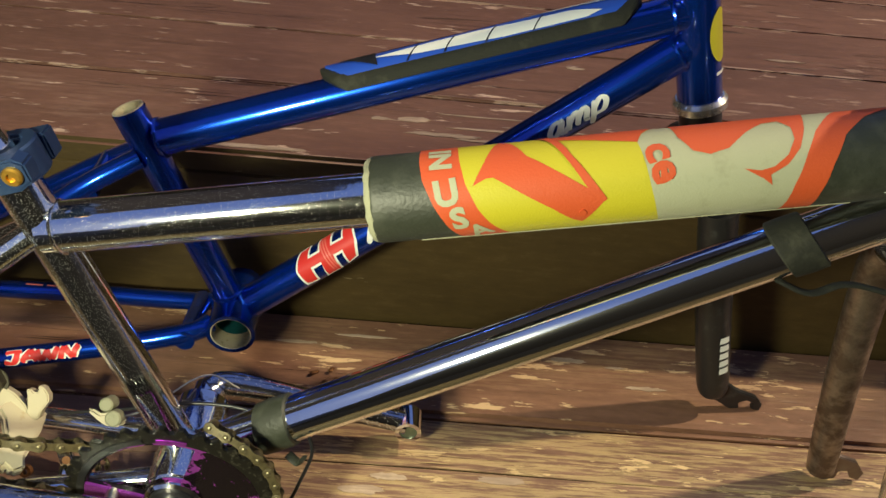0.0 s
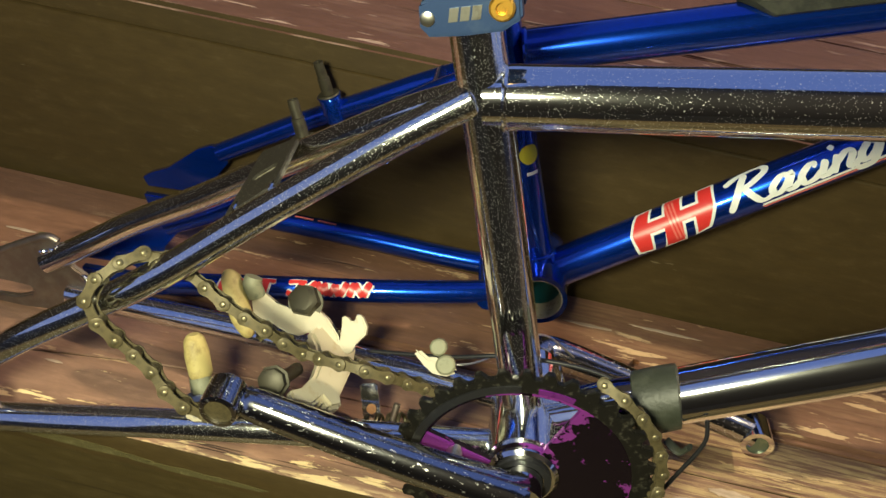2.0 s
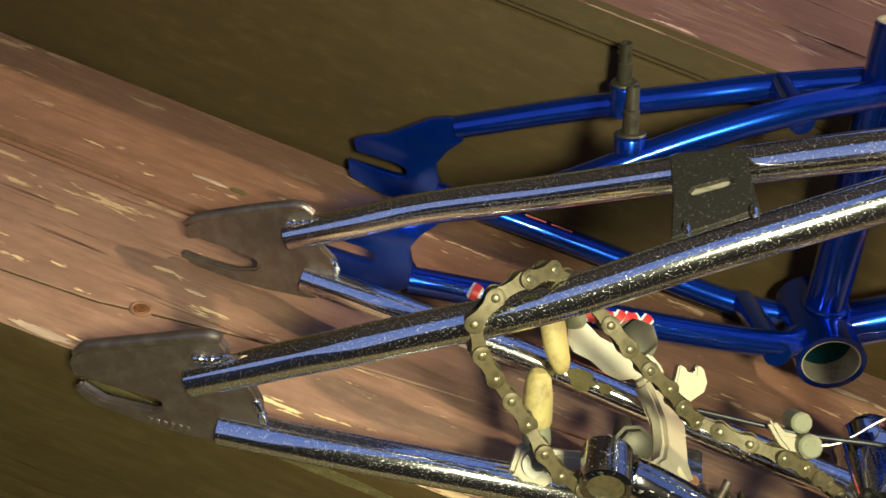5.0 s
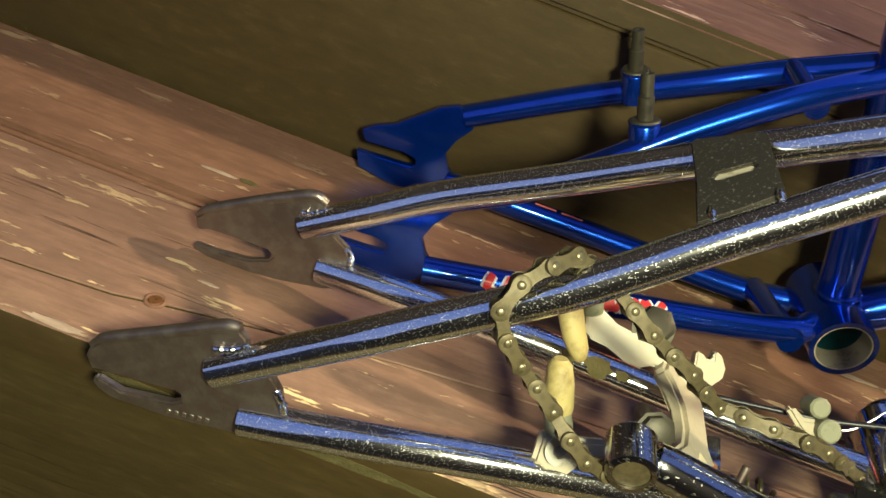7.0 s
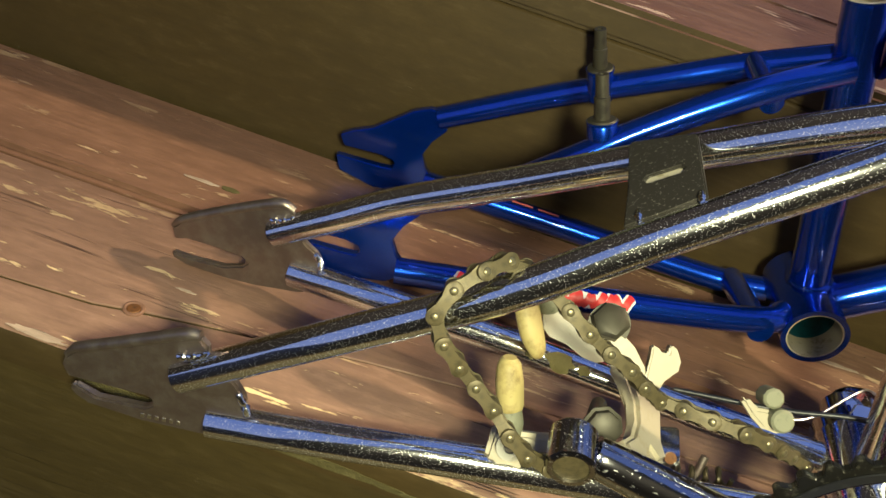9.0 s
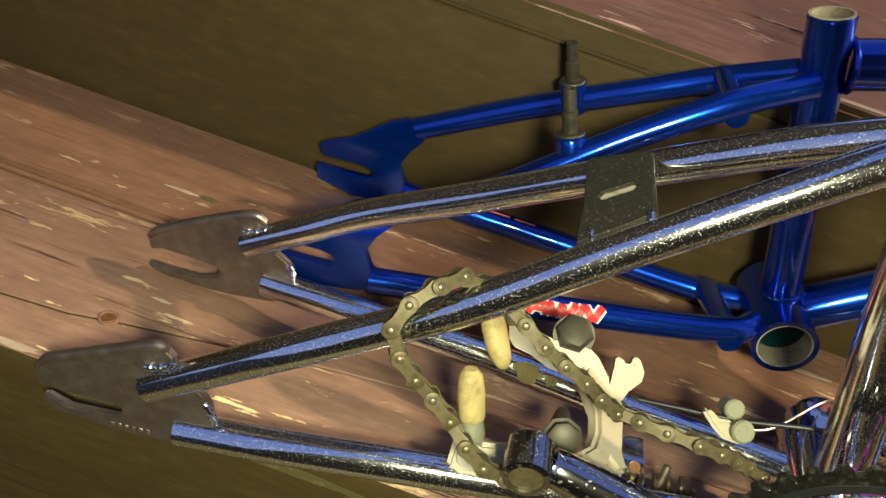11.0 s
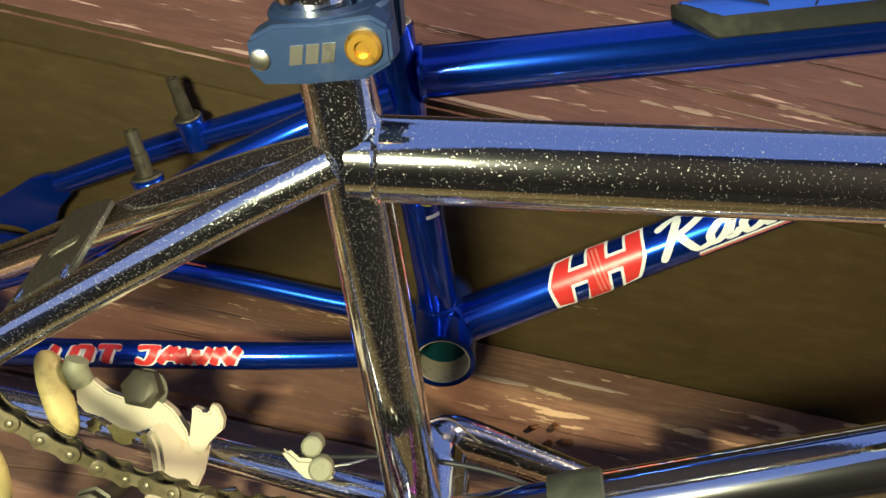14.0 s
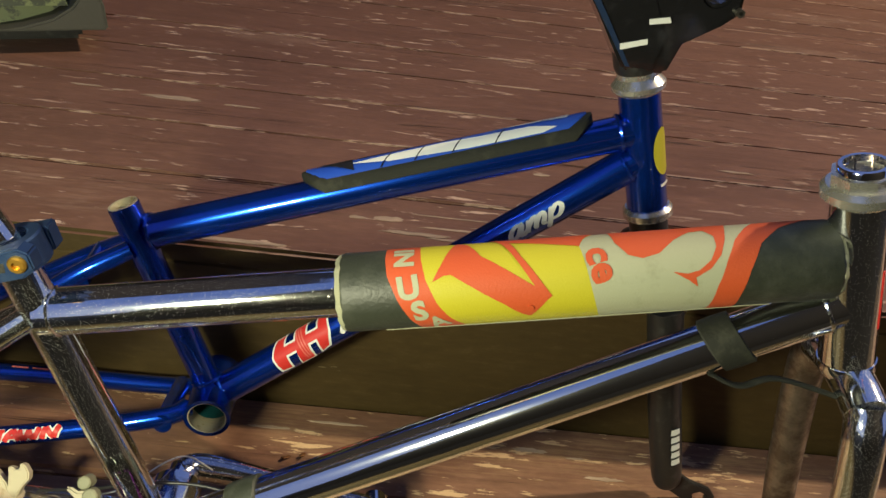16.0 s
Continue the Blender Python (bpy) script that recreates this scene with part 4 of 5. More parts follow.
RACING = [[(0.28, 1.95), (0.12, 1.0), (-0.12, -0.05)], [(-0.45, 1.55), (0.1, 2.0), (0.8, 2.08), (1.05, 1.65), (0.6, 1.18), (0.12, 1.02)], [(0.3, 1.08), (0.65, 0.5), (1.05, 0.02), (1.45, 0.12)],
          letter_a(1.35), [(2.95, 0.78), (2.7, 0.95), (2.42, 0.5), (2.6, 0.05), (2.9, 0.1), (3.15, 0.4)],
          [(3.25, 0.9), (3.18, 0.2), (3.34, 0.05), (3.6, 0.4)], [(3.36, 1.32), (3.48, 1.5)],
          [(3.66, 0.92), (3.62, 0.4), (3.58, 0.0)], [(3.62, 0.45), (3.95, 0.92), (4.18, 0.72), (4.12, 0.2), (4.3, 0.04), (4.5, 0.35)],
          [(5.05, 0.8), (4.75, 0.95), (4.5, 0.5), (4.66, 0.08), (4.95, 0.32), (5.14, 0.92), (5.0, -0.1), (4.7, -0.35), (4.4, -0.15)]]
script(RACING, (0.1515, -0.0098), 0.0190, 0.0122, 0.42, 0.0038, dt, WHITE_PAINT, blue, "white script lettering")
decal("decal", [[(0.170, -0.0145), (0.262, -0.0125), (0.262, -0.0105), (0.171, -0.0125)]], dt, WHITE_PAINT, blue, 0.0005, "white underline")
decal("decal", [[(0.171, -0.0165), (0.262, -0.0145), (0.262, -0.0130), (0.170, -0.0148)]], dt, PINK_DECAL, blue, 0.0005, "thin red underline")
AMP = [letter_a(0.0), [(1.1, 0.92), (1.06, 0.4), (1.02, 0.0)], [(1.06, 0.4), (1.35, 0.92), (1.55, 0.7), (1.48, 0.0)], [(1.52, 0.4), (1.8, 0.92), (2.02, 0.7), (1.95, 0.15), (2.15, 0.05)],
       [(2.42, 1.0), (2.34, 0.2), (2.26, -0.6)], [(2.36, 0.5), (2.7, 0.98), (3.0, 0.7), (2.85, 0.15), (2.4, 0.1)]]
script(AMP, (0.322, -0.0120), 0.0165, 0.0108, 0.45, 0.0034, dt, WHITE_PAINT, blue, "white script lettering")
for u in (0.322, 0.341, 0.361):
    decal("decal", [[(u, 0.0185), (u + 0.007, 0.0205), (u + 0.006, 0.0225), (u - 0.001, 0.0205)]], dt, WHITE_PAINT, blue, 0.0004, "white fleck of lettering")
near_cs = on_tube(bp(-0.430, 0.0185, 0.0580), bp(-0.176, 0.0510, 0.0370), 0.0088, (0, -0.8, 0.6))
JAWN = [[(0.05, 0.95), (0.45, 1.0), (0.92, 0.95)], [(0.70, 0.95), (0.62, 0.35), (0.38, 0.02), (0.0, 0.20)], [(0.92, 0.05), (1.12, 0.55), (1.38, 1.0)], [(1.38, 1.0), (1.58, 0.5), (1.72, 0.05)], [(1.10, 0.36), (1.66, 0.36)],
        [(1.72, 0.95), (1.85, 0.40), (1.98, 0.05)], [(1.98, 0.05), (2.18, 0.50), (2.26, 0.85)], [(2.26, 0.85), (2.36, 0.40), (2.50, 0.05)], [(2.50, 0.05), (2.70, 0.55), (2.82, 1.0)], [(2.96, 0.0), (3.06, 0.55), (3.16, 0.98)], [(3.16, 0.98), (3.42, 0.45), (3.62, 0.05)], [(3.62, 0.05), (3.76, 0.60), (3.92, 1.05)]]
FIRST = [[(0.05, 0.0), (0.10, 0.55), (0.2, 1.0)], [(0.05, 0.05), (0.55, 0.02)], [(0.75, 0.0), (0.95, 1.0)], [(1.35, 0.05), (1.5, 1.0)], [(0.95, 0.95), (1.5, 0.95)], [(0.75, 0.08), (1.35, 0.08)], [(1.7, 0.95), (2.1, 1.0), (2.6, 0.95)], [(2.18, 0.95), (2.10, 0.45), (2.05, 0.0)]]
for word, at in ((FIRST, 0.0385), (JAWN, 0.0875)):
    script(word, (at, -0.0046), 0.0156, 0.0092, 0.10, 0.0058, near_cs, WHITE_PAINT, blue, "white outline of worn lettering", 0.0006)
    script(word, (at, -0.0046), 0.0156, 0.0092, 0.10, 0.0035, near_cs, RED_DECAL, blue, "red worn lettering", 0.0012)
far_cs = on_tube(bp(-0.384, 0.0200, -0.051), bp(-0.243, 0.0232, -0.041), 0.0088, (0, -0.5, 0.87))
for i in range(2):
    decal("decal", [rect(0.02 + i * 0.02, 0.036 + i * 0.02, 0.0018, 0.0036)], far_cs, PINK_DECAL, blue, 0.0009, "red bar of worn lettering")
st = on_tube(bp(*BB), bp(*ST_TOP), 0.0127, (0.8, -0.60, 0.2))
decal("decal", [arc(0.108, -0.004, 0.0075, 0, 360, 20)[:-1]], st, YELLOW, blue, 0.0005, "round yellow sticker on the seat tube")
decal("decal", [rect(0.092, 0.0945, -0.008, 0.001)], st, WHITE_PAINT, blue, 0.0005, "white bar")
ht = on_tube(bp(*HEAD_LOW), bp(*HEAD_TOP), 0.0172, (0.80, -0.55, 0.1))
decal("decal", [[(0.053 + 0.021 * math.cos(a * 0.3142), -0.001 + 0.0105 * math.sin(a * 0.3142)) for a in range(20)]], ht, YELLOW, blue, 0.0005, "oval yellow head badge")
decal("decal", [rect(0.022, 0.0245, -0.006, 0.006)], ht, WHITE_PAINT, blue, 0.0005, "white bar")

# black foam strip with a printed top, strapped on the blue top tube
tt = on_tube(bp(*TT_A), bp(*TT_B), 0.0147, (0, 0.30, 0.95))
strip = thing("tube_pad", bp(0.03, 0.31), "black foam pad with blue and white print on the blue tube", "frame pad")
S0, S1 = 0.1475, 0.3895


def saddle_strip(w0, w1, half, cut):
    """A bent strip over the tube's top, rounded at its ends."""
    bm = bmesh.new()
    rows = []
    for i in range(41):
        k = i / 40
        u = S0 + cut + (S1 - S0 - 2 * cut) * k
        e = min(k, 1 - k) * 40
        h = half * min(1.0, math.sqrt(max(0.05, min(1, e / 3))))
        rows.append([bm.verts.new(tt(u, v * h, w)) for v, w in [(-1 + 2 * j / 12, w1 - (0.0015 if j in (0, 12) else 0)) for j in range(13)] + [(1 - 2 * j / 12, w0) for j in range(13)]])
    n = len(rows[0])
    for a, b in zip(rows, rows[1:]):
        for j in range(n):
            bm.faces.new((a[j], a[(j + 1) % n], b[(j + 1) % n], b[j]))
    bm.faces.new(rows[0])
    bm.faces.new(rows[-1])
    return bm


foam = part("foam", saddle_strip(0.0006, 0.0075, 0.0205, 0), RUBBER, strip)
part("printed_cover", saddle_strip(0.0070, 0.0086, 0.0135, 0.004), SKY_DECAL, strip, "blue printed cover")
top = lambda u, v, w: tt(u, -v, w + 0.0087)
decal("print", [[(S0 + 0.040, -0.0060), (S0 + 0.075, -0.0105), (S0 + 0.140, -0.0128), (S0 + 0.200, -0.0128), (S0 + 0.212, -0.0105), (S0 + 0.190, -0.0062), (S0 + 0.150, -0.0055), (S0 + 0.120, -0.0040), (S0 + 0.080, -0.0045)]], top, WHITE_PAINT, strip, 0.0003, "white printed flash")
decal("print", [[(S0 + 0.150, 0.0050), (S0 + 0.175, -0.0015), (S0 + 0.222, -0.0045), (S0 + 0.225, 0.0020), (S0 + 0.190, 0.0090), (S0 + 0.160, 0.0100)]], top, WHITE_PAINT, strip, 0.0003, "white printed swoosh")
for u in (0.066, 0.094, 0.125, 0.160):
    decal("print", [[(S0 + u, -0.0135), (S0 + u + 0.0012, -0.0135), (S0 + u + 0.0110, -0.0040), (S0 + u + 0.0095, -0.0040)]], top, BLACK_PAINT, strip, 0.0006, "black slanted stroke between the letters")
decal("print", [[(S0 + 0.044, 0.0020), (S0 + 0.150, 0.0040), (S0 + 0.140, 0.0115), (S0 + 0.060, 0.0115)]], top, BLACK_PAINT, strip, 0.0004, "black printed field")
decal("print", [[(S0 + 0.012, 0.0), (S0 + 0.045, -0.012), (S0 + 0.043, 0.002)]], top, BLACK_PAINT, strip, 0.0006, "black print")

# stem of the blue bicycle
base = bp(*HEAD_TOP) + hd * 0.013
stem = part("stem", sweep([base + hd * 0.003, base + hd * 0.008, base + hd * 0.034, base + hd * 0.040], [0.0165, 0.0185, 0.0185, 0.0165], 32, False), BLACK_PAINT, blue, "black handlebar stem with blue side plate")
part("spacer", sweep([base - hd * 0.002, base + hd * 0.004], 0.0165, 32, False), SATIN, stem, "chrome spacer ring")


def stem_at(lift):
    return lambda u, v, w: base + Vector((1, 0.06, 0)) * u + Vector((0, 0.02, 1)) * v + Vector((0.06, -1, 0)) * (lift + w)


clamp_hole = arc(0.041, 0.072, 0.0105, 0, 360, 24)[:-1]
part("body", slab([(0.016, 0.006), (0.024, 0.030), (0.050, 0.046), (0.062, 0.056), (0.062, 0.088), (-0.074, 0.088), (-0.044, 0.046), (-0.018, 0.006)], stem_at(-0.017), 0.034, 0.003, holes=(clamp_hole,)), GLOSS_BLACK, stem)
part("side_panel", slab([(0.004, 0.008), (0.010, 0.034), (-0.004, 0.060), (0.020, 0.072), (-0.056, 0.074), (-0.036, 0.046), (-0.014, 0.010)], stem_at(0.0168), 0.0022, 0.0008), GLOSS_BLACK, stem)
part("edge_stripe", slab([(-0.0170, 0.010), (-0.0135, 0.010), (-0.0380, 0.046), (-0.0620, 0.080), (-0.0680, 0.080), (-0.0425, 0.045)], stem_at(0.0172), 0.0012, 0), CLAMP_BLUE, stem, "blue edge stripe")
part("edge_stripe", slab([(-0.060, 0.076), (0.020, 0.074), (0.020, 0.079), (-0.064, 0.081)], stem_at(0.0172), 0.0012, 0), BLUE, stem, "blue edge stripe")
part("print", slab([(-0.024, 0.0225), (-0.004, 0.0285), (-0.005, 0.0325), (-0.025, 0.0270)], stem_at(0.0192), 0.0006, 0), WHITE_PAINT, stem, "white bar")
part("print", slab([(-0.006, 0.0430), (0.010, 0.0460), (0.008, 0.0500), (-0.007, 0.0470)], stem_at(0.0192), 0.0006, 0), WHITE_PAINT, stem, "white bar")
part("clamp_shim", slab([(0.0500, 0.068), (0.0600, 0.068), (0.0600, 0.088), (0.0500, 0.088)], stem_at(0.0172), 0.0022, 0.0006), SILVER, stem, "ribbed silver shim")
part("clamp_bolt", sweep([stem_at(0.016)(0.0595, 0.058, 0), stem_at(0.016)(0.0595, 0.058, 0.006)], 0.0032, 14, False, 0.0016), SILVER, stem, "silver bolt")
part("top_print", box((0.06, 0.028, 0.0015), 0.0005, 1, Matrix.Translation(base + Vector((-0.012, 0.002, 0.0892)))), WHITE_PAINT, stem, "white print")

# white bars on the fork legs
for a, b in ((0.165, 0.205), (0.062, 0.105)):
    fl = on_tube(bp(0.2195, 0.25, 0.053), bp(0.272, 0.038, 0.057), 0.0150, (0.25, -0.85, 0.4))
    n = 3 if a > 0.1 else 5
    for i in range(n):
        z = a + (b - a) * i / n
        u = (0.25 - z) * 1.03
        decal("print", [[(u, -0.004), (u + 0.0065, -0.0045), (u + 0.0065, 0.0045), (u, 0.004)]], fl, WHITE_PAINT, fork, 0.0006, "white bar of lettering")
part("brake_tab", sweep([bp(0.262, 0.068, -0.06), bp(0.285, 0.072, -0.064), bp(0.300, 0.066, -0.066)], 0.0085, 16), BLACK_PAINT, fork)

# ---- straps on the chrome down tube, cable ----
CD = (cp(0.297, 0.3225) - cp(*CBB)).normalized()


def strap(u, wide, lean):
    a = cp(*CBB) + CD * u
    bm = bmesh.new()
    rows = []
    g = Vector((0, -1, 0))
    h = CD.cross(g).normalized()
    g = h.cross(CD)
    for j in range(33):
        ang = 2 * math.pi * j / 32
        out = g * math.cos(ang) + h * math.sin(ang)
        off = CD * lean * math.sin(ang)
        rows.append([bm.verts.new(a + off + out * r + CD * k) for r, k in ((0.0164, -wide / 2), (0.0186, -wide / 2 + 0.001), (0.0190, 0), (0.0186, wide / 2 - 0.001), (0.0164, wide / 2))])
    for p, q in zip(rows, rows[1:]):
        for j in range(4):
            bm.faces.new((p[j], p[j + 1], q[j + 1], q[j]))
    bmesh.ops.remove_doubles(bm, verts=bm.verts, dist=0.00001)
    return bm


t1 = thing("strap", cp(0.23, 0.26), "black hook-and-loop strap round the chrome down tube", "strap", "straps on the chrome frame")
part("band", strap(0.443, 0.022, 0.004), RUBBER, t1)
# a short dark cable that comes out at the strap
part("loose_end", sweep([cp(0.215, 0.262, 0.012), cp(0.235, 0.258, 0.018), cp(0.262, 0.262, 0.012), cp(0.31, 0.256, 0.022)], 0.0030, 12, flat=0.5), RUBBER, t1)
t2 = thing("strap", cp(-0.09, 0.09), "black hook-and-loop strap near the crank", "strap", "straps on the chrome frame")
part("band", strap(0.078, 0.027, -0.003), PAD_BLACK, t2)
part("loose_end", sweep([cp(-0.080, 0.080, 0.015), cp(-0.072, 0.078, 0.020), cp(-0.068, 0.084, 0.021)], 0.004, 12, flat=0.4), PAD_BLACK, t2)
wire = thing("brake_cable", cp(-0.07, 0.06), "thin black brake cable looped round the crank", "cable")
part("cable", sweep([cp(-0.26, 0.058, -0.03), cp(-0.21, 0.074, -0.022), cp(-0.175, 0.088, -0.018), cp(-0.13, 0.0925, -0.016), cp(-0.100, 0.088, -0.010), cp(-0.085, 0.075, 0.004)], 0.0014, 10), BLACK_PAINT, wire)
part("cable_loop", sweep([cp(-0.064, 0.103, 0.018), cp(-0.062, 0.09, 0.022), cp(-0.070, 0.065, 0.025), cp(-0.080, 0.04, 0.028), cp(-0.10, 0.012, 0.03), cp(-0.13, 0.004, 0.03)], 0.0013, 10), BLACK_PAINT, wire)
part("steel_strand", sweep([cp(-0.211, 0.071, -0.017), cp(-0.19, 0.0715, -0.028), cp(-0.165, 0.079, -0.05), cp(-0.150, 0.075, -0.062), cp(-0.13, 0.064, -0.06)], 0.0007, 8), SILVER, wire, "bare steel cable strand")

# ---- seat clamp and post ----
sd = (cp(*CST) - cp(*CBB)).normalized()
cc = cp(-0.2300, 0.2990)
clamp = part("seat_clamp", sweep([cc - sd * 0.010, cc - sd * 0.0088, cc + sd * 0.0088, cc + sd * 0.010], [0.0190, 0.0200, 0.0200, 0.0190], 40, False, 0.0126), CLAMP_BLUE, chrome, "blue anodised seat clamp")
ca, cb = Vector((0.953, 0.02, 0.30)).normalized(), sd
cn = ca.cross(cb)
if cn.y > 0:
    cn = -cn
part("jaw", slab([(-0.0235, -0.004), (-0.020, -0.0088), (-0.006, -0.0098), (0.012, -0.0095), (0.021, -0.005), (0.0215, 0.006), (0.016, 0.0100), (0.000, 0.0092), (-0.014, 0.0095), (-0.0225, 0.006)], lambda u, v, w: cc + ca * u + cb * v + cn * (0.009 + w), 0.0125, 0.0012), CLAMP_BLUE, clamp)
part("rear_jaw", slab([(-0.020, -0.0085), (0.020, -0.0085), (0.021, 0.0085), (-0.020, 0.0085)], lambda u, v, w: cc + ca * u + cb * v - cn * (0.009 + w), 0.0125, 0.0012), CLAMP_BLUE, clamp)
part("bolt", sweep([cc + ca * 0.0130 + cb * 0.001 + cn * k for k in (0.020, 0.0235, 0.0245)], [0.0056, 0.0056, 0.0046], 28, False, 0.0026), GOLD, clamp, "yellow zinc socket bolt")
part("bolt_socket", sweep([cc + ca * 0.0130 + cb * 0.001 + cn * k for k in (0.0205, 0.0225)], 0.0030, 6, False), GOLD, clamp)
part("pin", sweep([cc - ca * 0.0195 - cb * 0.0005 + cn * k for k in (0.0195, 0.0222, 0.0226)], [0.0033, 0.0033, 0.0026], 20, False), SILVER, clamp, "pale round pin")
for i in range(3):
    part("engraving", slab(rect(-0.010 + i * 0.005, -0.006 + i * 0.005, -0.003, 0.003), lambda u, v, w: cc + ca * (u + v * 0.25) + cb * v + cn * (0.0214 + w), 0.0004, 0), SILVER, clamp, "pale engraved bar")
P0, P1 = cp(-0.2275, 0.2875), cp(-0.2895, 0.405)
part("seat_post", sweep([P0, P1], 0.0112, 36, False), CHROME_TUBE, chrome)


# ---- bag on the deck ----
BAG = Matrix(((-0.893, -0.45, 0, -0.448), (-0.45, 0.893, 0, 1.119), (0, 0, 1, DECK_Z), (0, 0, 0, 1)))


def in_bag(u, v, w):
    return BAG @ Vector((u, v, w))


def bag_block(u0, u1, v0, v1, w0, w1, soft, top=0.0):
    """A soft block in the bag's own axes, drawn in at its top."""
    bm = box((u1 - u0, v1 - v0, w1 - w0), soft, 4, Matrix.Translation(((u0 + u1) / 2, (v0 + v1) / 2, (w0 + w1) / 2)))
    for p in bm.verts:
        k = (p.co.z - w0) / (w1 - w0) * top
        p.co = in_bag(p.co.x + ((u0 + u1) / 2 - p.co.x) * k, p.co.y + ((v0 + v1) / 2 - p.co.y) * k, p.co.z)
    return bm


bag = thing("camouflage_bag", in_bag(0.15, 0.1, 0), "green camouflage bag with a grey edge lying on the deck", "bag")
# black block added where the gap under the bag lies in shade
part("base", bag_block(0.030, 0.33, 0.070, 0.20, 0.001, 0.037, 0.006), BLACK_PAINT, bag, "black block standing in for the shade under the bag")
part("body", bag_block(0.008, 0.37, 0.004, 0.23, 0.036, 0.155, 0.030, 0.28), CAMO, bag)
part("corner_panel", slab([(0.0, 0.035), (0.150, 0.035), (0.110, 0.041), (0.070, 0.052), (0.044, 0.068), (0.030, 0.088), (0.012, 0.088), (0.003, 0.070)], lambda u, v, w: in_bag(u, w - 0.004, v), 0.236, 0.003), GREY_VINYL, bag, "grey vinyl corner panel")

# ---- crank and chainring ----
crank = part("crank", sweep([cp(-0.156, 0.0555, 0.062), cp(-0.156, 0.0555, -0.066)], 0.0118, 28, False), CHROME_CLEAN, chrome, "chrome crank spindle")
arm = part("crank_arm", sweep([cp(-0.156, 0.056, 0.056), cp(-0.175, 0.0600, 0.0600), cp(-0.24, 0.0705, 0.0605), cp(-0.30, 0.0805, 0.0590), cp(-0.312, 0.0825, 0.0580)], [0.0120, 0.0120, 0.0104, 0.0095, 0.0084], 28), CRANK_STEEL, crank)
part("pedal_eye", sweep([cp(-0.3215, 0.0830, 0.0715), cp(-0.3215, 0.0830, 0.0700), cp(-0.3220, 0.0850, 0.0530), cp(-0.3220, 0.0855, 0.0505)], [0.0098, 0.0108, 0.0106, 0.0085], 36, False, 0.0078), CRANK_STEEL, crank)
part("pedal_thread", sweep([cp(-0.3215, 0.0830, 0.0704), cp(-0.3215, 0.0835, 0.0620)], 0.0077, 28, False), BRASS, crank, "brown dirty pedal thread")
far = part("crank_arm", sweep([cp(-0.156, 0.056, -0.060), cp(-0.14, 0.0535, -0.072), cp(-0.07, 0.040, -0.072), cp(-0.012, 0.028, -0.070), cp(0.004, 0.0245, -0.069)], [0.0125, 0.0120, 0.0098, 0.0092, 0.0098], 28), CRANK_STEEL, crank)
part("pedal_eye", sweep([cp(0.006, 0.024, -0.059), cp(0.006, 0.024, -0.080)], 0.0110, 32, False, 0.0074), CHROME_CLEAN, crank)
part("pedal_thread", sweep([cp(0.006, 0.024, -0.0605), cp(0.006, 0.024, -0.070)], 0.0073, 28, False), GREEN_NUT, crank, "greenish pedal thread")
part("bearing_cup", sweep([cp(*CBB, 0.044), cp(*CBB, 0.042), cp(*CBB, 0.034)], [0.0185, 0.0205, 0.0208], 36, False), CHROME_CLEAN, crank, "polished bearing cup")
part("bearing_cup", sweep([cp(*CBB, -0.050), cp(*CBB, -0.047), cp(*CBB, -0.034)], [0.0165, 0.0205, 0.0208], 36, False), CHROME_CLEAN, crank, "polished bearing cup")
teeth, R0, R1 = 36, 0.0695, 0.0742
outline = []
for i in range(teeth):
    for k, r in ((-0.36, R0), (-0.13, R1), (0.13, R1), (0.36, R0)):
        a = 2 * math.pi * (i + k) / teeth
        outline.append((r * math.cos(a), r * math.sin(a)))


def kidney(a0, a1, r0, r1, n=14):
    return arc(0, 0, r1, a0, a1, n) + arc(0, 0, r0, a1, a0, n)


sprocket = part("chainring", slab(outline, lambda u, v, w: cp(-0.156 + u, 0.055 + v, 0.0365 + w), 0.004, 0.0005, holes=(arc(0, 0, 0.0600, 0, 360, 48)[:-1],)), RING_STEEL, chrome, "purple and black chainring with a worn dark toothed rim")
part("web", slab(arc(0, 0, 0.0603, 0, 360, 48)[:-1], lambda u, v, w: cp(-0.156 + u, 0.055 + v, 0.0369 + w), 0.0034, 0.0004, holes=(kidney(70, 164, 0.021, 0.0585), kidney(188, 262, 0.030, 0.0575, 8), kidney(-70, -22, 0.034, 0.0575, 8))), PURPLE, sprocket, "black web splashed with purple")
part("ring_lip", slab(kidney(163, 183, 0.020, 0.060, 8), lambda u, v, w: cp(-0.156 + u, 0.055 + v, 0.0406 + w), 0.0022, 0.0005), PURPLE_ARM, sprocket, "bright purple arm")
part("ring_lip", slab(arc(0, 0, 0.0612, 76, 94, 10) + arc(0, 0, 0.0648, 94, 76, 10), lambda u, v, w: cp(-0.156 + u, 0.055 + v, 0.0406 + w), 0.001, 0.0003), PURPLE_ARM, sprocket, "bright purple edge")
part("ring_lip", slab(arc(0, 0, 0.0605, 102, 200, 20) + arc(0, 0, 0.0655, 200, 102, 20), lambda u, v, w: cp(-0.156 + u, 0.055 + v, 0.0406 + w), 0.001, 0.0003), BLACK_PAINT, sprocket, "black ring edge")
part("hub_ring", sweep([cp(-0.156, 0.055, 0.0405), cp(-0.156, 0.055, 0.046)], 0.0165, 36, False, 0.0125), BLACK_PAINT, sprocket)
part("drive_pin", sweep([cp(-0.196, 0.063, 0.041), cp(-0.196, 0.063, 0.066)], 0.0045, 16, False), SILVER, sprocket)

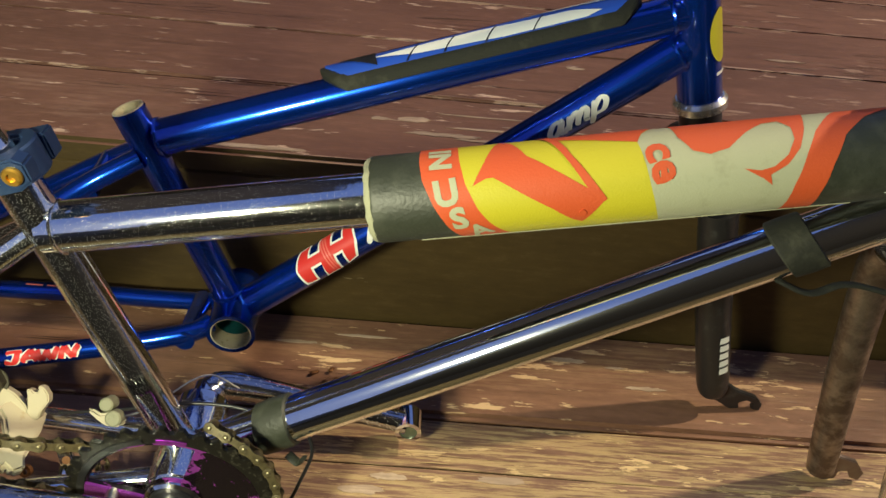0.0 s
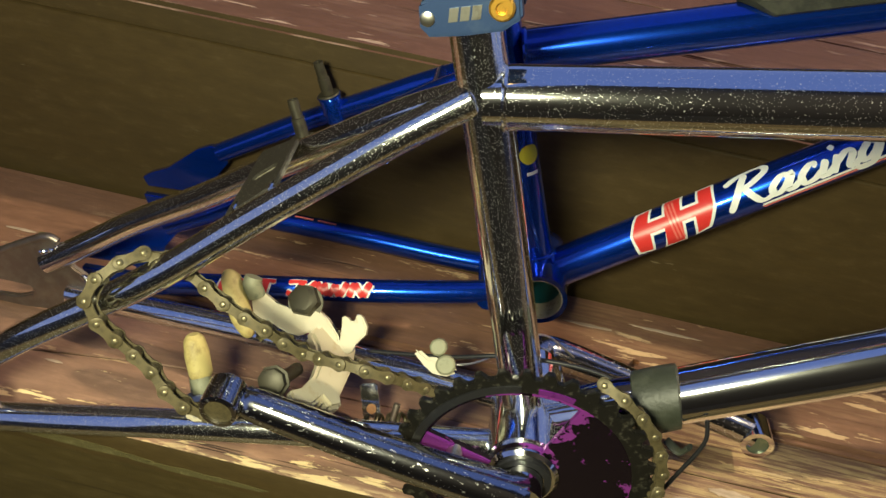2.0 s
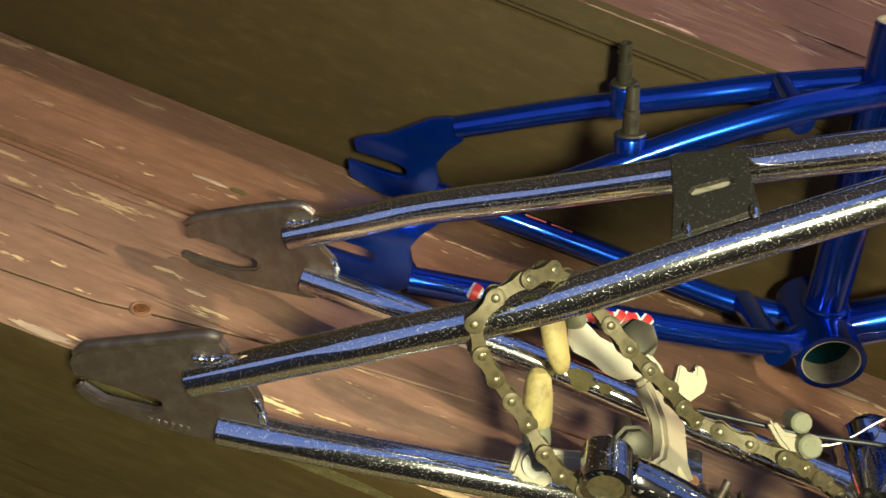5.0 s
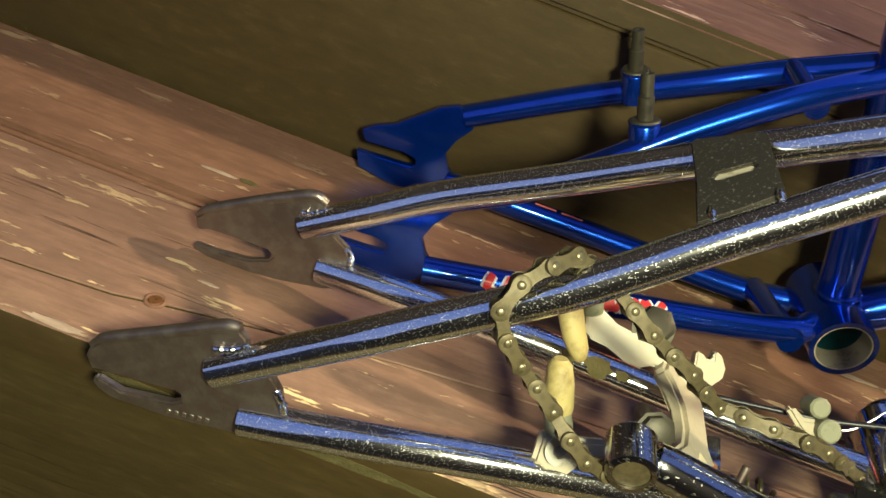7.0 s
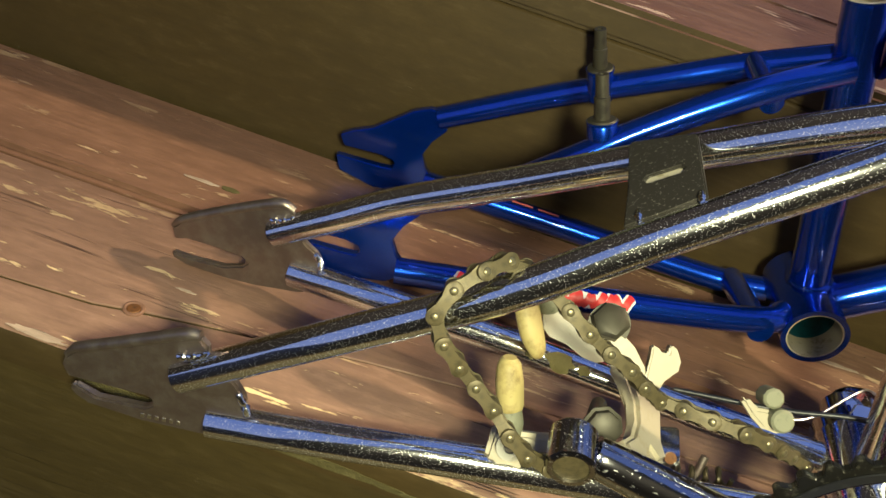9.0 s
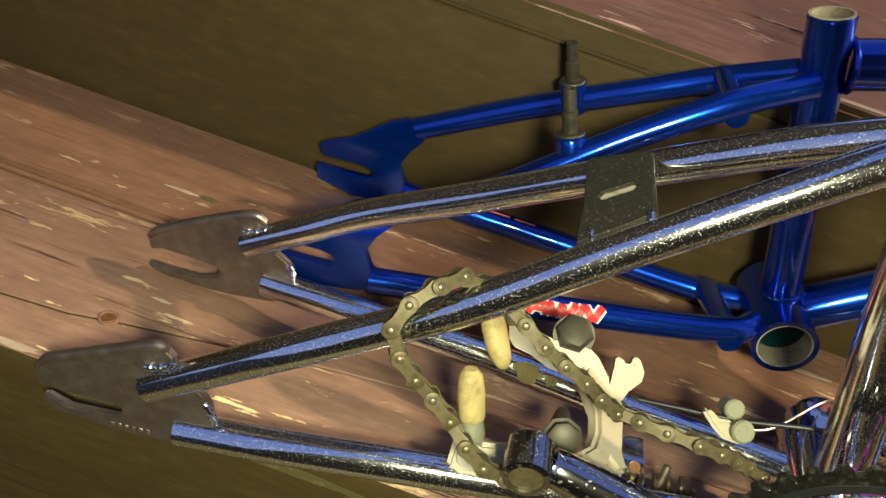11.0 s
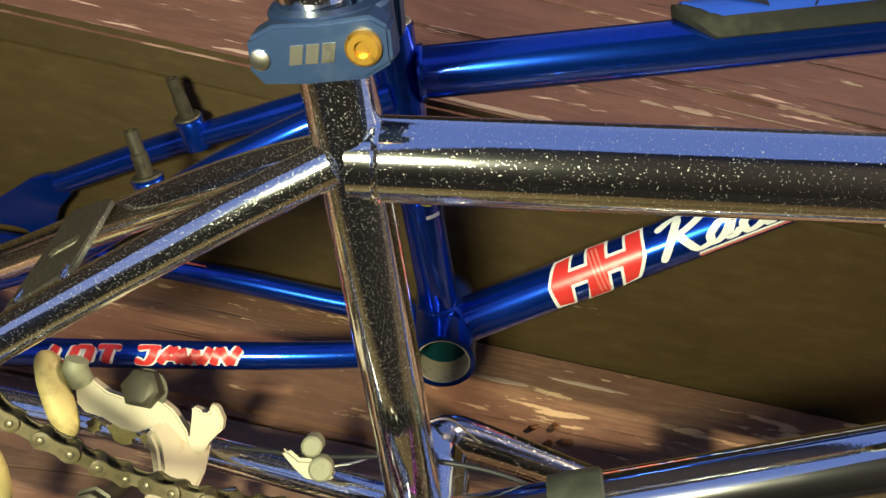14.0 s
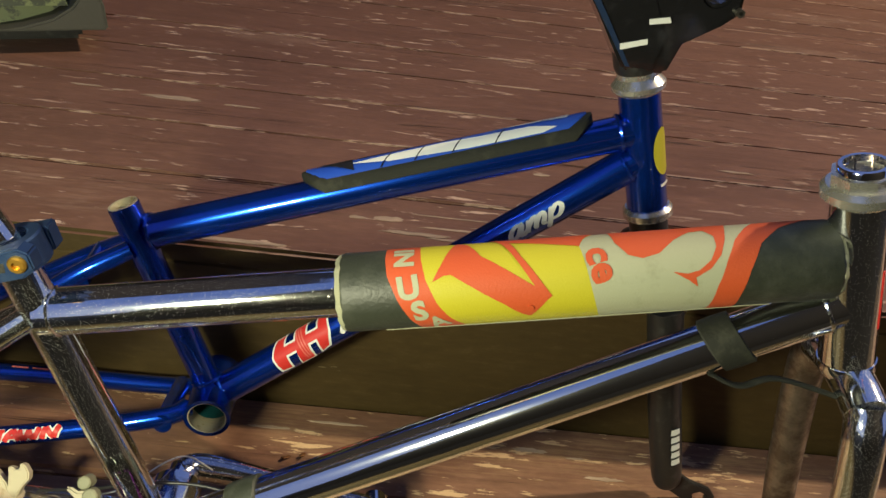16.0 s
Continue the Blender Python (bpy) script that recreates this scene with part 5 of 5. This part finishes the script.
# ---- chain ----
chain = thing("bicycle_chain", (-0.39, 0.33, 0.12), "dirty brass-coloured bicycle chain draped over the chrome stay", "chain")
path = smooth_path([(-0.222, 0.350, 0.052), (-0.250, 0.349, 0.060), (-0.280, 0.344, 0.068), (-0.306, 0.334, 0.071), (-0.330, 0.322, 0.074), (-0.3465, 0.319, 0.085), (-0.360, 0.326, 0.093), (-0.377, 0.327, 0.106), (-0.3865, 0.3265, 0.115), (-0.394, 0.328, 0.124), (-0.3925, 0.333, 0.135), (-0.385, 0.339, 0.143), (-0.377, 0.349, 0.147), (-0.364, 0.3565, 0.143), (-0.349, 0.357, 0.1345), (-0.336, 0.3535, 0.128), (-0.326, 0.353, 0.122), (-0.315, 0.353, 0.117), (-0.304, 0.354, 0.111), (-0.294, 0.358, 0.101), (-0.283, 0.358, 0.099), (-0.270, 0.355, 0.101), (-0.258, 0.352, 0.103), (-0.246, 0.353, 0.102), (-0.234, 0.358, 0.096), (-0.222, 0.366, 0.088), (-0.205, 0.369, 0.080)], 10)
path2 = smooth_path([(-0.126, 0.362, 0.122), (-0.112, 0.357, 0.1175), (-0.100, 0.3555, 0.108), (-0.0905, 0.3545, 0.096), (-0.0845, 0.353, 0.082), (-0.0825, 0.351, 0.067), (-0.087, 0.346, 0.050), (-0.096, 0.342, 0.030), (-0.108, 0.338, 0.012), (-0.125, 0.337, 0.006), (-0.15, 0.339, 0.006)], 10)


def spaced(line, step):
    out, left = [line[0]], step
    for a, b in zip(line, line[1:]):
        d = (b - a).length
        while d >= left:
            a = a + (b - a) * (left / d)
            d = (b - a).length
            out.append(a)
            left = step
        left -= d
    return out


def link_bm(pitch, wide, half):
    """Two waisted side plates, the rollers between them and the domed ends of the rivets."""
    bm = bmesh.new()
    for side in (1, -1):
        shape = arc(pitch / 2, 0, half, -118, 118, 8) + [(pitch * 0.16, half * 0.70), (-pitch * 0.16, half * 0.70)] + arc(-pitch / 2, 0, half, 62, 298, 8) + [(-pitch * 0.16, -half * 0.70), (pitch * 0.16, -half * 0.70)]
        rows = [[bm.verts.new((x * k, y_ * k, side * wide + h)) for x, y_ in shape] for k, h in ((1, -0.0006), (1, 0.0003), (0.95, 0.0006))] if side > 0 else [[bm.verts.new((x * k, y_ * k, side * wide + h)) for x, y_ in shape] for k, h in ((1, 0.0006), (1, -0.0003), (0.95, -0.0006))]
        bm.faces.new(rows[0])
        bm.faces.new(rows[-1])
        for lo, hi in zip(rows, rows[1:]):
            for i in range(len(lo)):
                bm.faces.new((lo[i], lo[(i + 1) % len(lo)], hi[(i + 1) % len(lo)], hi[i]))
    for x in (pitch / 2, -pitch / 2):
        sweep([(x, 0, -wide + 0.0008), (x, 0, wide - 0.0008)], 0.0036, 12, False, bm=bm)
    plain = len(bm.faces)
    for x in (pitch / 2, -pitch / 2):
        sweep([(x, 0, -wide - 0.0012), (x, 0, wide + 0.0009), (x, 0, wide + 0.0013), (x, 0, wide + 0.0015)], [0.0018, 0.0018, 0.0014, 0.0007], 12, False, bm=bm)
    bm.faces.ensure_lookup_table()
    for f in bm.faces[plain:]:
        f.material_index = 1
    return bm


shared = {}
for line in (path, path2):
    pins = spaced(line, 0.0127)
    for i, (a, b) in enumerate(zip(pins, pins[1:])):
        key = i % 2
        if key not in shared:
            ob = part("link", link_bm(0.0127, 0.0030 if key else 0.0043, 0.0036 if key else 0.0039), BRASS, None)
            ob.data.materials.append(RIVET)
            shared[key] = ob.data
        else:
            ob = new("link", shared[key])
        d = (b - a).normalized()
        z = Vector((0.06, -0.86, 0.50))
        z = (z - d * z.dot(d)).normalized()
        m = Matrix((d, z.cross(d), z)).transposed().to_4x4()
        m.translation = (a + b) / 2
        ob.parent = chain
        ob.matrix_basis = chain.matrix_basis.inverted() @ m

# ---- loose brake parts on the chain stays ----
CO = Vector((-0.3045, 0.420, 0.0703))
CU, CV, CN = Vector((0.9611, 0.1416, 0.2373)), Vector((-0.2755, 0.5588, 0.7822)), Vector((-0.0218, -0.8171, 0.5761))


def cal(u, v, w=0.0):
    return CO + CU * u * 0.000283 + CV * v * 0.000283 + CN * w


def white_piece(pts, parent, name, w0, depth, mat=None, bevel=0.0018, label="", holes=()):
    return part(name, slab(pts, lambda u, v, w: cal(u, v, w0 + w), depth, bevel, holes), mat or IVORY, parent, label)


cal1 = thing("brake_caliper", cal(0, 0), "yellowed white brake caliper lying on the chain stay", "brake caliper")
white_piece([(-107, 63), (-89, 65), (-61, 40), (-35, 29), (0, 34), (33, 18), (53, -1), (74, -38), (76, -53), (83, -15), (85, 5), (98, -1), (103, -8), (116, -9), (115, 4), (121, 7), (131, -1), (139, -23), (135, -41), (125, -49), (111, -61), (100, -80), (62, -84), (34, -72), (25, -50), (10, -28), (-16, -35), (-42, -26), (-73, -4), (-104, 8), (-116, 24), (-118, 51)], cal1, "arm", -0.004, 0.008)


def reach(u, v, w):
    """The arm's second half, which turns towards the steps' foot over the chain stay."""
    return Vector((u, v, 0.064 - (0.496 * (u + 0.2866) + 0.031 * (v - 0.4221)) / 0.868)) + Vector((0.496, 0.031, 0.868)) * (w - 0.006)


part("arm", slab([(-0.2712, 0.4215), (-0.2685, 0.4025), (-0.2690, 0.3760), (-0.2655, 0.3678), (-0.2711, 0.3611), (-0.2770, 0.3640), (-0.2804, 0.3535), (-0.2910, 0.3473), (-0.2945, 0.3541), (-0.2890, 0.3628), (-0.2862, 0.3760), (-0.2870, 0.3900), (-0.2925, 0.4000), (-0.2985, 0.4060), (-0.2950, 0.4200), (-0.2850, 0.4250)], reach, 0.009, 0.0022), IVORY, cal1)
part("pivot_nut", sweep([cal(4, 42, 0.003), cal(4, 42, 0.0045), cal(4, 46, 0.011), cal(4, 47, 0.0125)], [0.0105, 0.0105, 0.0098, 0.0075], 6, False), DARK_NUT, cal1, "dark greasy hexagon nut")
part("washer", sweep([cal(4, 38, 0.002), cal(4, 38, 0.0035)], 0.0112, 28, False), DARK_NUT, cal1)
nut = Vector((-0.304, 0.353, 0.0764))
part("pivot_nut", sweep([nut - CN * 0.007, nut - CN * 0.0055, nut - CN * 0.005, nut, nut + CN * 0.0008], [0.0095, 0.0095, 0.0080, 0.0078, 0.0060], 8, False), DARK_NUT, cal1, "dark round nut")
part("pivot_bolt", sweep([nut - CN * 0.007, nut - CN * 0.030, Vector((-0.300, 0.392, 0.054))], 0.0042, 14, False), DARK_NUT, cal1)
part("brake_pad", sweep([cal(-163, 116, 0.004), cal(-160, 104, 0.006), cal(-151, 66, 0.007), cal(-138, 14, 0.007), cal(-126, -16, 0.006), cal(-121, -27, 0.004)], [0.0035, 0.0066, 0.0078, 0.0074, 0.0056, 0.0028], 20, flat=0.8), PAD_RUBBER, cal1, "aged yellow rubber brake pad")
part("pad_stud", sweep([cal(-108, 60, 0.002), cal(-112, 86, 0.006), cal(-106, 102, 0.007)], [0.006, 0.0062, 0.0055], 16), PALE_BOLT, cal1, "dull pale pad nut")
H_O, H_U, H_V, H_N = Vector((-0.3374, 0.352, 0.0511)), Vector((0.9334, 0.1851, 0.3074)), Vector((-0.3584, 0.5247, 0.7722)), Vector((-0.0183, -0.8309, 0.5561))
near_pad = thing("brake_pad", (-0.351, 0.355, 0.06), "aged yellow rubber brake pad with metal stud", "brake pad")
part("pad_block", sweep([(-0.3550, 0.3662, 0.0865), (-0.3542, 0.3650, 0.0835), (-0.3512, 0.3620, 0.0760), (-0.3470, 0.3575, 0.0665), (-0.3450, 0.3555, 0.0620)], [0.0040, 0.0070, 0.0084, 0.0080, 0.0050], 20, flat=0.8), PAD_RUBBER, near_pad)
part("pad_stud", sweep([(-0.3470, 0.3555, 0.0655), (-0.3445, 0.3530, 0.0600), (-0.3415, 0.3500, 0.0530)], [0.0060, 0.0066, 0.0050], 16), PALE_BOLT, near_pad, "greenish metal stud")
part("washer", sweep([H_O + H_N * 0.009 + H_U * -0.004, H_O + H_N * 0.011 + H_U * -0.004], 0.0066, 24, False, 0.003), SILVER, near_pad, "dull steel washer")
part("pad_holder", slab([(-47, 28), (-17, 41), (2, 23), (37, 18), (71, 16), (78, -6), (27, -21), (0, -43), (-42, -40), (-63, -21)], lambda u, v, w: H_O + H_U * (u * 0.00026) + H_V * (v * 0.00026) + H_N * w, 0.008, 0.0022), IVORY, near_pad, "yellowed white arm end")
anchor = thing("cable_anchor", cal(260, -105), "yellowed white cable anchor with two bolts", "cable anchor")
white_piece([(240, -79), (254, -75), (274, -94), (292, -96), (307, -105), (331, -116), (335, -132), (309, -138), (281, -130), (263, -112)], anchor, "bracket", 0.006, 0.006)
part("bolt", sweep([cal(297, -74, 0.002), cal(297, -74, 0.006), cal(297, -74, 0.0135), cal(297, -74, 0.0145)], [0.0054, 0.0054, 0.0054, 0.0042], 10, False), PALE_BOLT, anchor, "greenish bolt head")
part("bolt", sweep([cal(311, -112, 0.008), cal(311, -112, 0.0165), cal(311, -112, 0.0175)], [0.0060, 0.0060, 0.0048], 24, False), PALE_BOLT, anchor, "pale round bolt")
part("rust_spot", sweep([cal(38, -208, 0.001), cal(38, -208, 0.0055)], 0.0045, 18, False, 0.0022), RUST, cal1, "rusty washer")
tab = thing("brake_tab", cal(160, -190), "chrome bracket tab with a rusty hole", "bracket")
part("tab_plate", slab([(112, -150), (150, -150), (158, -250), (116, -256)], lambda u, v, w: cal(u, v, -0.008 + w), 0.004, 0.001), CHROME_CLEAN, tab)
part("tab_hole", sweep([cal(136, -206, -0.0042), cal(136, -206, -0.0032)], 0.0032, 16, False), RUST, tab, "rusty hole")
spring = thing("spring_coil", cal(150, -230), "greasy dark spring and pin under the chain", "spring")
coil = [cal(120 + k * 5, -236 + 16 * math.sin(k * 1.26), -0.004 + 0.006 * math.cos(k * 1.26)) for k in range(26)]
part("coil", sweep(coil, 0.0014, 8), GREASE, spring)
part("pin", sweep([cal(196, -196, 0.0), cal(176, -250, -0.002)], 0.0022, 12, False), DULL_STEEL, spring)

# ---- small things on the boards ----
screw = thing("screw", (-0.553, 0.398, 0.0), "rusty countersunk screw head in the front board", "screw")
part("head", sweep([(-0.553, 0.398, -0.004), (-0.553, 0.398, 0.0004), (-0.553, 0.398, 0.0012)], [0.003, 0.0042, 0.0034], 20, False), RUST, screw)
part("dished_rim", bead((-0.553, 0.398, 0.0002), (0, 0, 1), 0.0050, 0.0012, n=16), BACK_WOOD, screw, "torn wood fibres round the screw")
random.seed(3)
for x, y_ in ((-0.075, 0.522), (-0.062, 0.528), (-0.085, 0.535), (-0.07, 0.540)):
    leaf_bm = box((0.009, 0.005, 0.0022), 0.001, 1, pose(x, y_, 0.003, random.uniform(-25, 25), random.uniform(-25, 25), random.uniform(0, 180)))
    tagged(link_mesh("leaf_crumb", leaf_bm, RUST), "dry brown leaf crumb lying on the tread", "leaf crumb", "leaf crumbs on the tread")

# stamped marks on the near dropout
for i in range(6):
    part("stamp", box((0.0019, 0.0005, 0.0026), 0.0001, 1, Matrix.Translation((-0.5135 + i * 0.0037, 0.3333, 0.0002 + i * 0.0007))), SILVER, chrome, "worn stamped bar")
# dried grease on the far chain stay
stay_face = on_tube(Vector((-0.353, 0.437, 0.0345)), Vector((-0.284, 0.430, 0.0385)), 0.0088, (0, -0.75, 0.66))
random.seed(31)
for u, long, wide in ((0.018, 0.010, 0.008), (0.034, 0.018, 0.011), (0.048, 0.008, 0.006)):
    pts = [(u + long / 2 * random.uniform(0.6, 1.15) * math.cos(a * 0.4488), wide / 2 * random.uniform(0.6, 1.15) * math.sin(a * 0.4488)) for a in range(14)]
    decal("grease_spot", [pts], stay_face, MOSS_AND_LIT_EDGE, chrome, 0.0008, "dried brown grease", 0.003)
# the board's lit lower edge painted as yellow-green strips; moss in a paint scar
for u0, z0, long, wide, seed in ((-0.520, -0.0165, 0.080, 0.0085, 5), (-0.440, -0.0160, 0.120, 0.0075, 6), (-0.345, -0.0185, 0.090, 0.0060, 7)):
    rnd = random.Random(seed)
    pts = [(u0 + long / 2 * rnd.uniform(0.8, 1.1) * math.cos(a * 0.3142), z0 + wide / 2 * rnd.uniform(0.55, 1.1) * math.sin(a * 0.3142)) for a in range(20)]
    part("moss_lit_strip", slab(pts, lambda u, v, w: Vector((u, 0.3551 - w, v)), 0.0006, 0), MOSS_AND_LIT_EDGE, tread, "yellow-green strip painted for the lit lower edge", False)
rnd = random.Random(9)
pts = [(-0.5545 + 0.008 * rnd.uniform(0.6, 1.1) * math.cos(a * 0.3927), 0.5325 + 0.0028 * rnd.uniform(0.6, 1.1) * math.sin(a * 0.3927)) for a in range(16)]
part("moss_lit_strip", slab(pts, lambda u, v, w: Vector((u, v, 0.0007 + w)), 0.0007, 0), MOSS_AND_LIT_EDGE, tread, "moss in a scar of the paint", False)
# grit along the foot of the riser
random.seed(21)
bm = bmesh.new()
for i in range(260):
    x, y_ = random.uniform(-1.2, 0.7), 0.6185 - abs(random.gauss(0, 0.010))
    s = random.uniform(0.0004, 0.0013)
    m = pose(x, y_, s * 0.3, random.uniform(0, 360), random.uniform(0, 360), random.uniform(0, 360))
    vs = [bm.verts.new(m @ Vector(q) ) for q in ((s, 0, 0), (-s * 0.7, s * 0.6, 0), (-s * 0.5, -s * 0.7, 0), (0, 0, s * 0.8))]
    for f in ((0, 1, 2), (0, 1, 3), (1, 2, 3), (0, 2, 3)):
        bm.faces.new([vs[k] for k in f])
tagged(link_mesh("grit", bm, GREASE, False), "dark grit and leaf dust along the riser foot", "grit", kind="stuff")
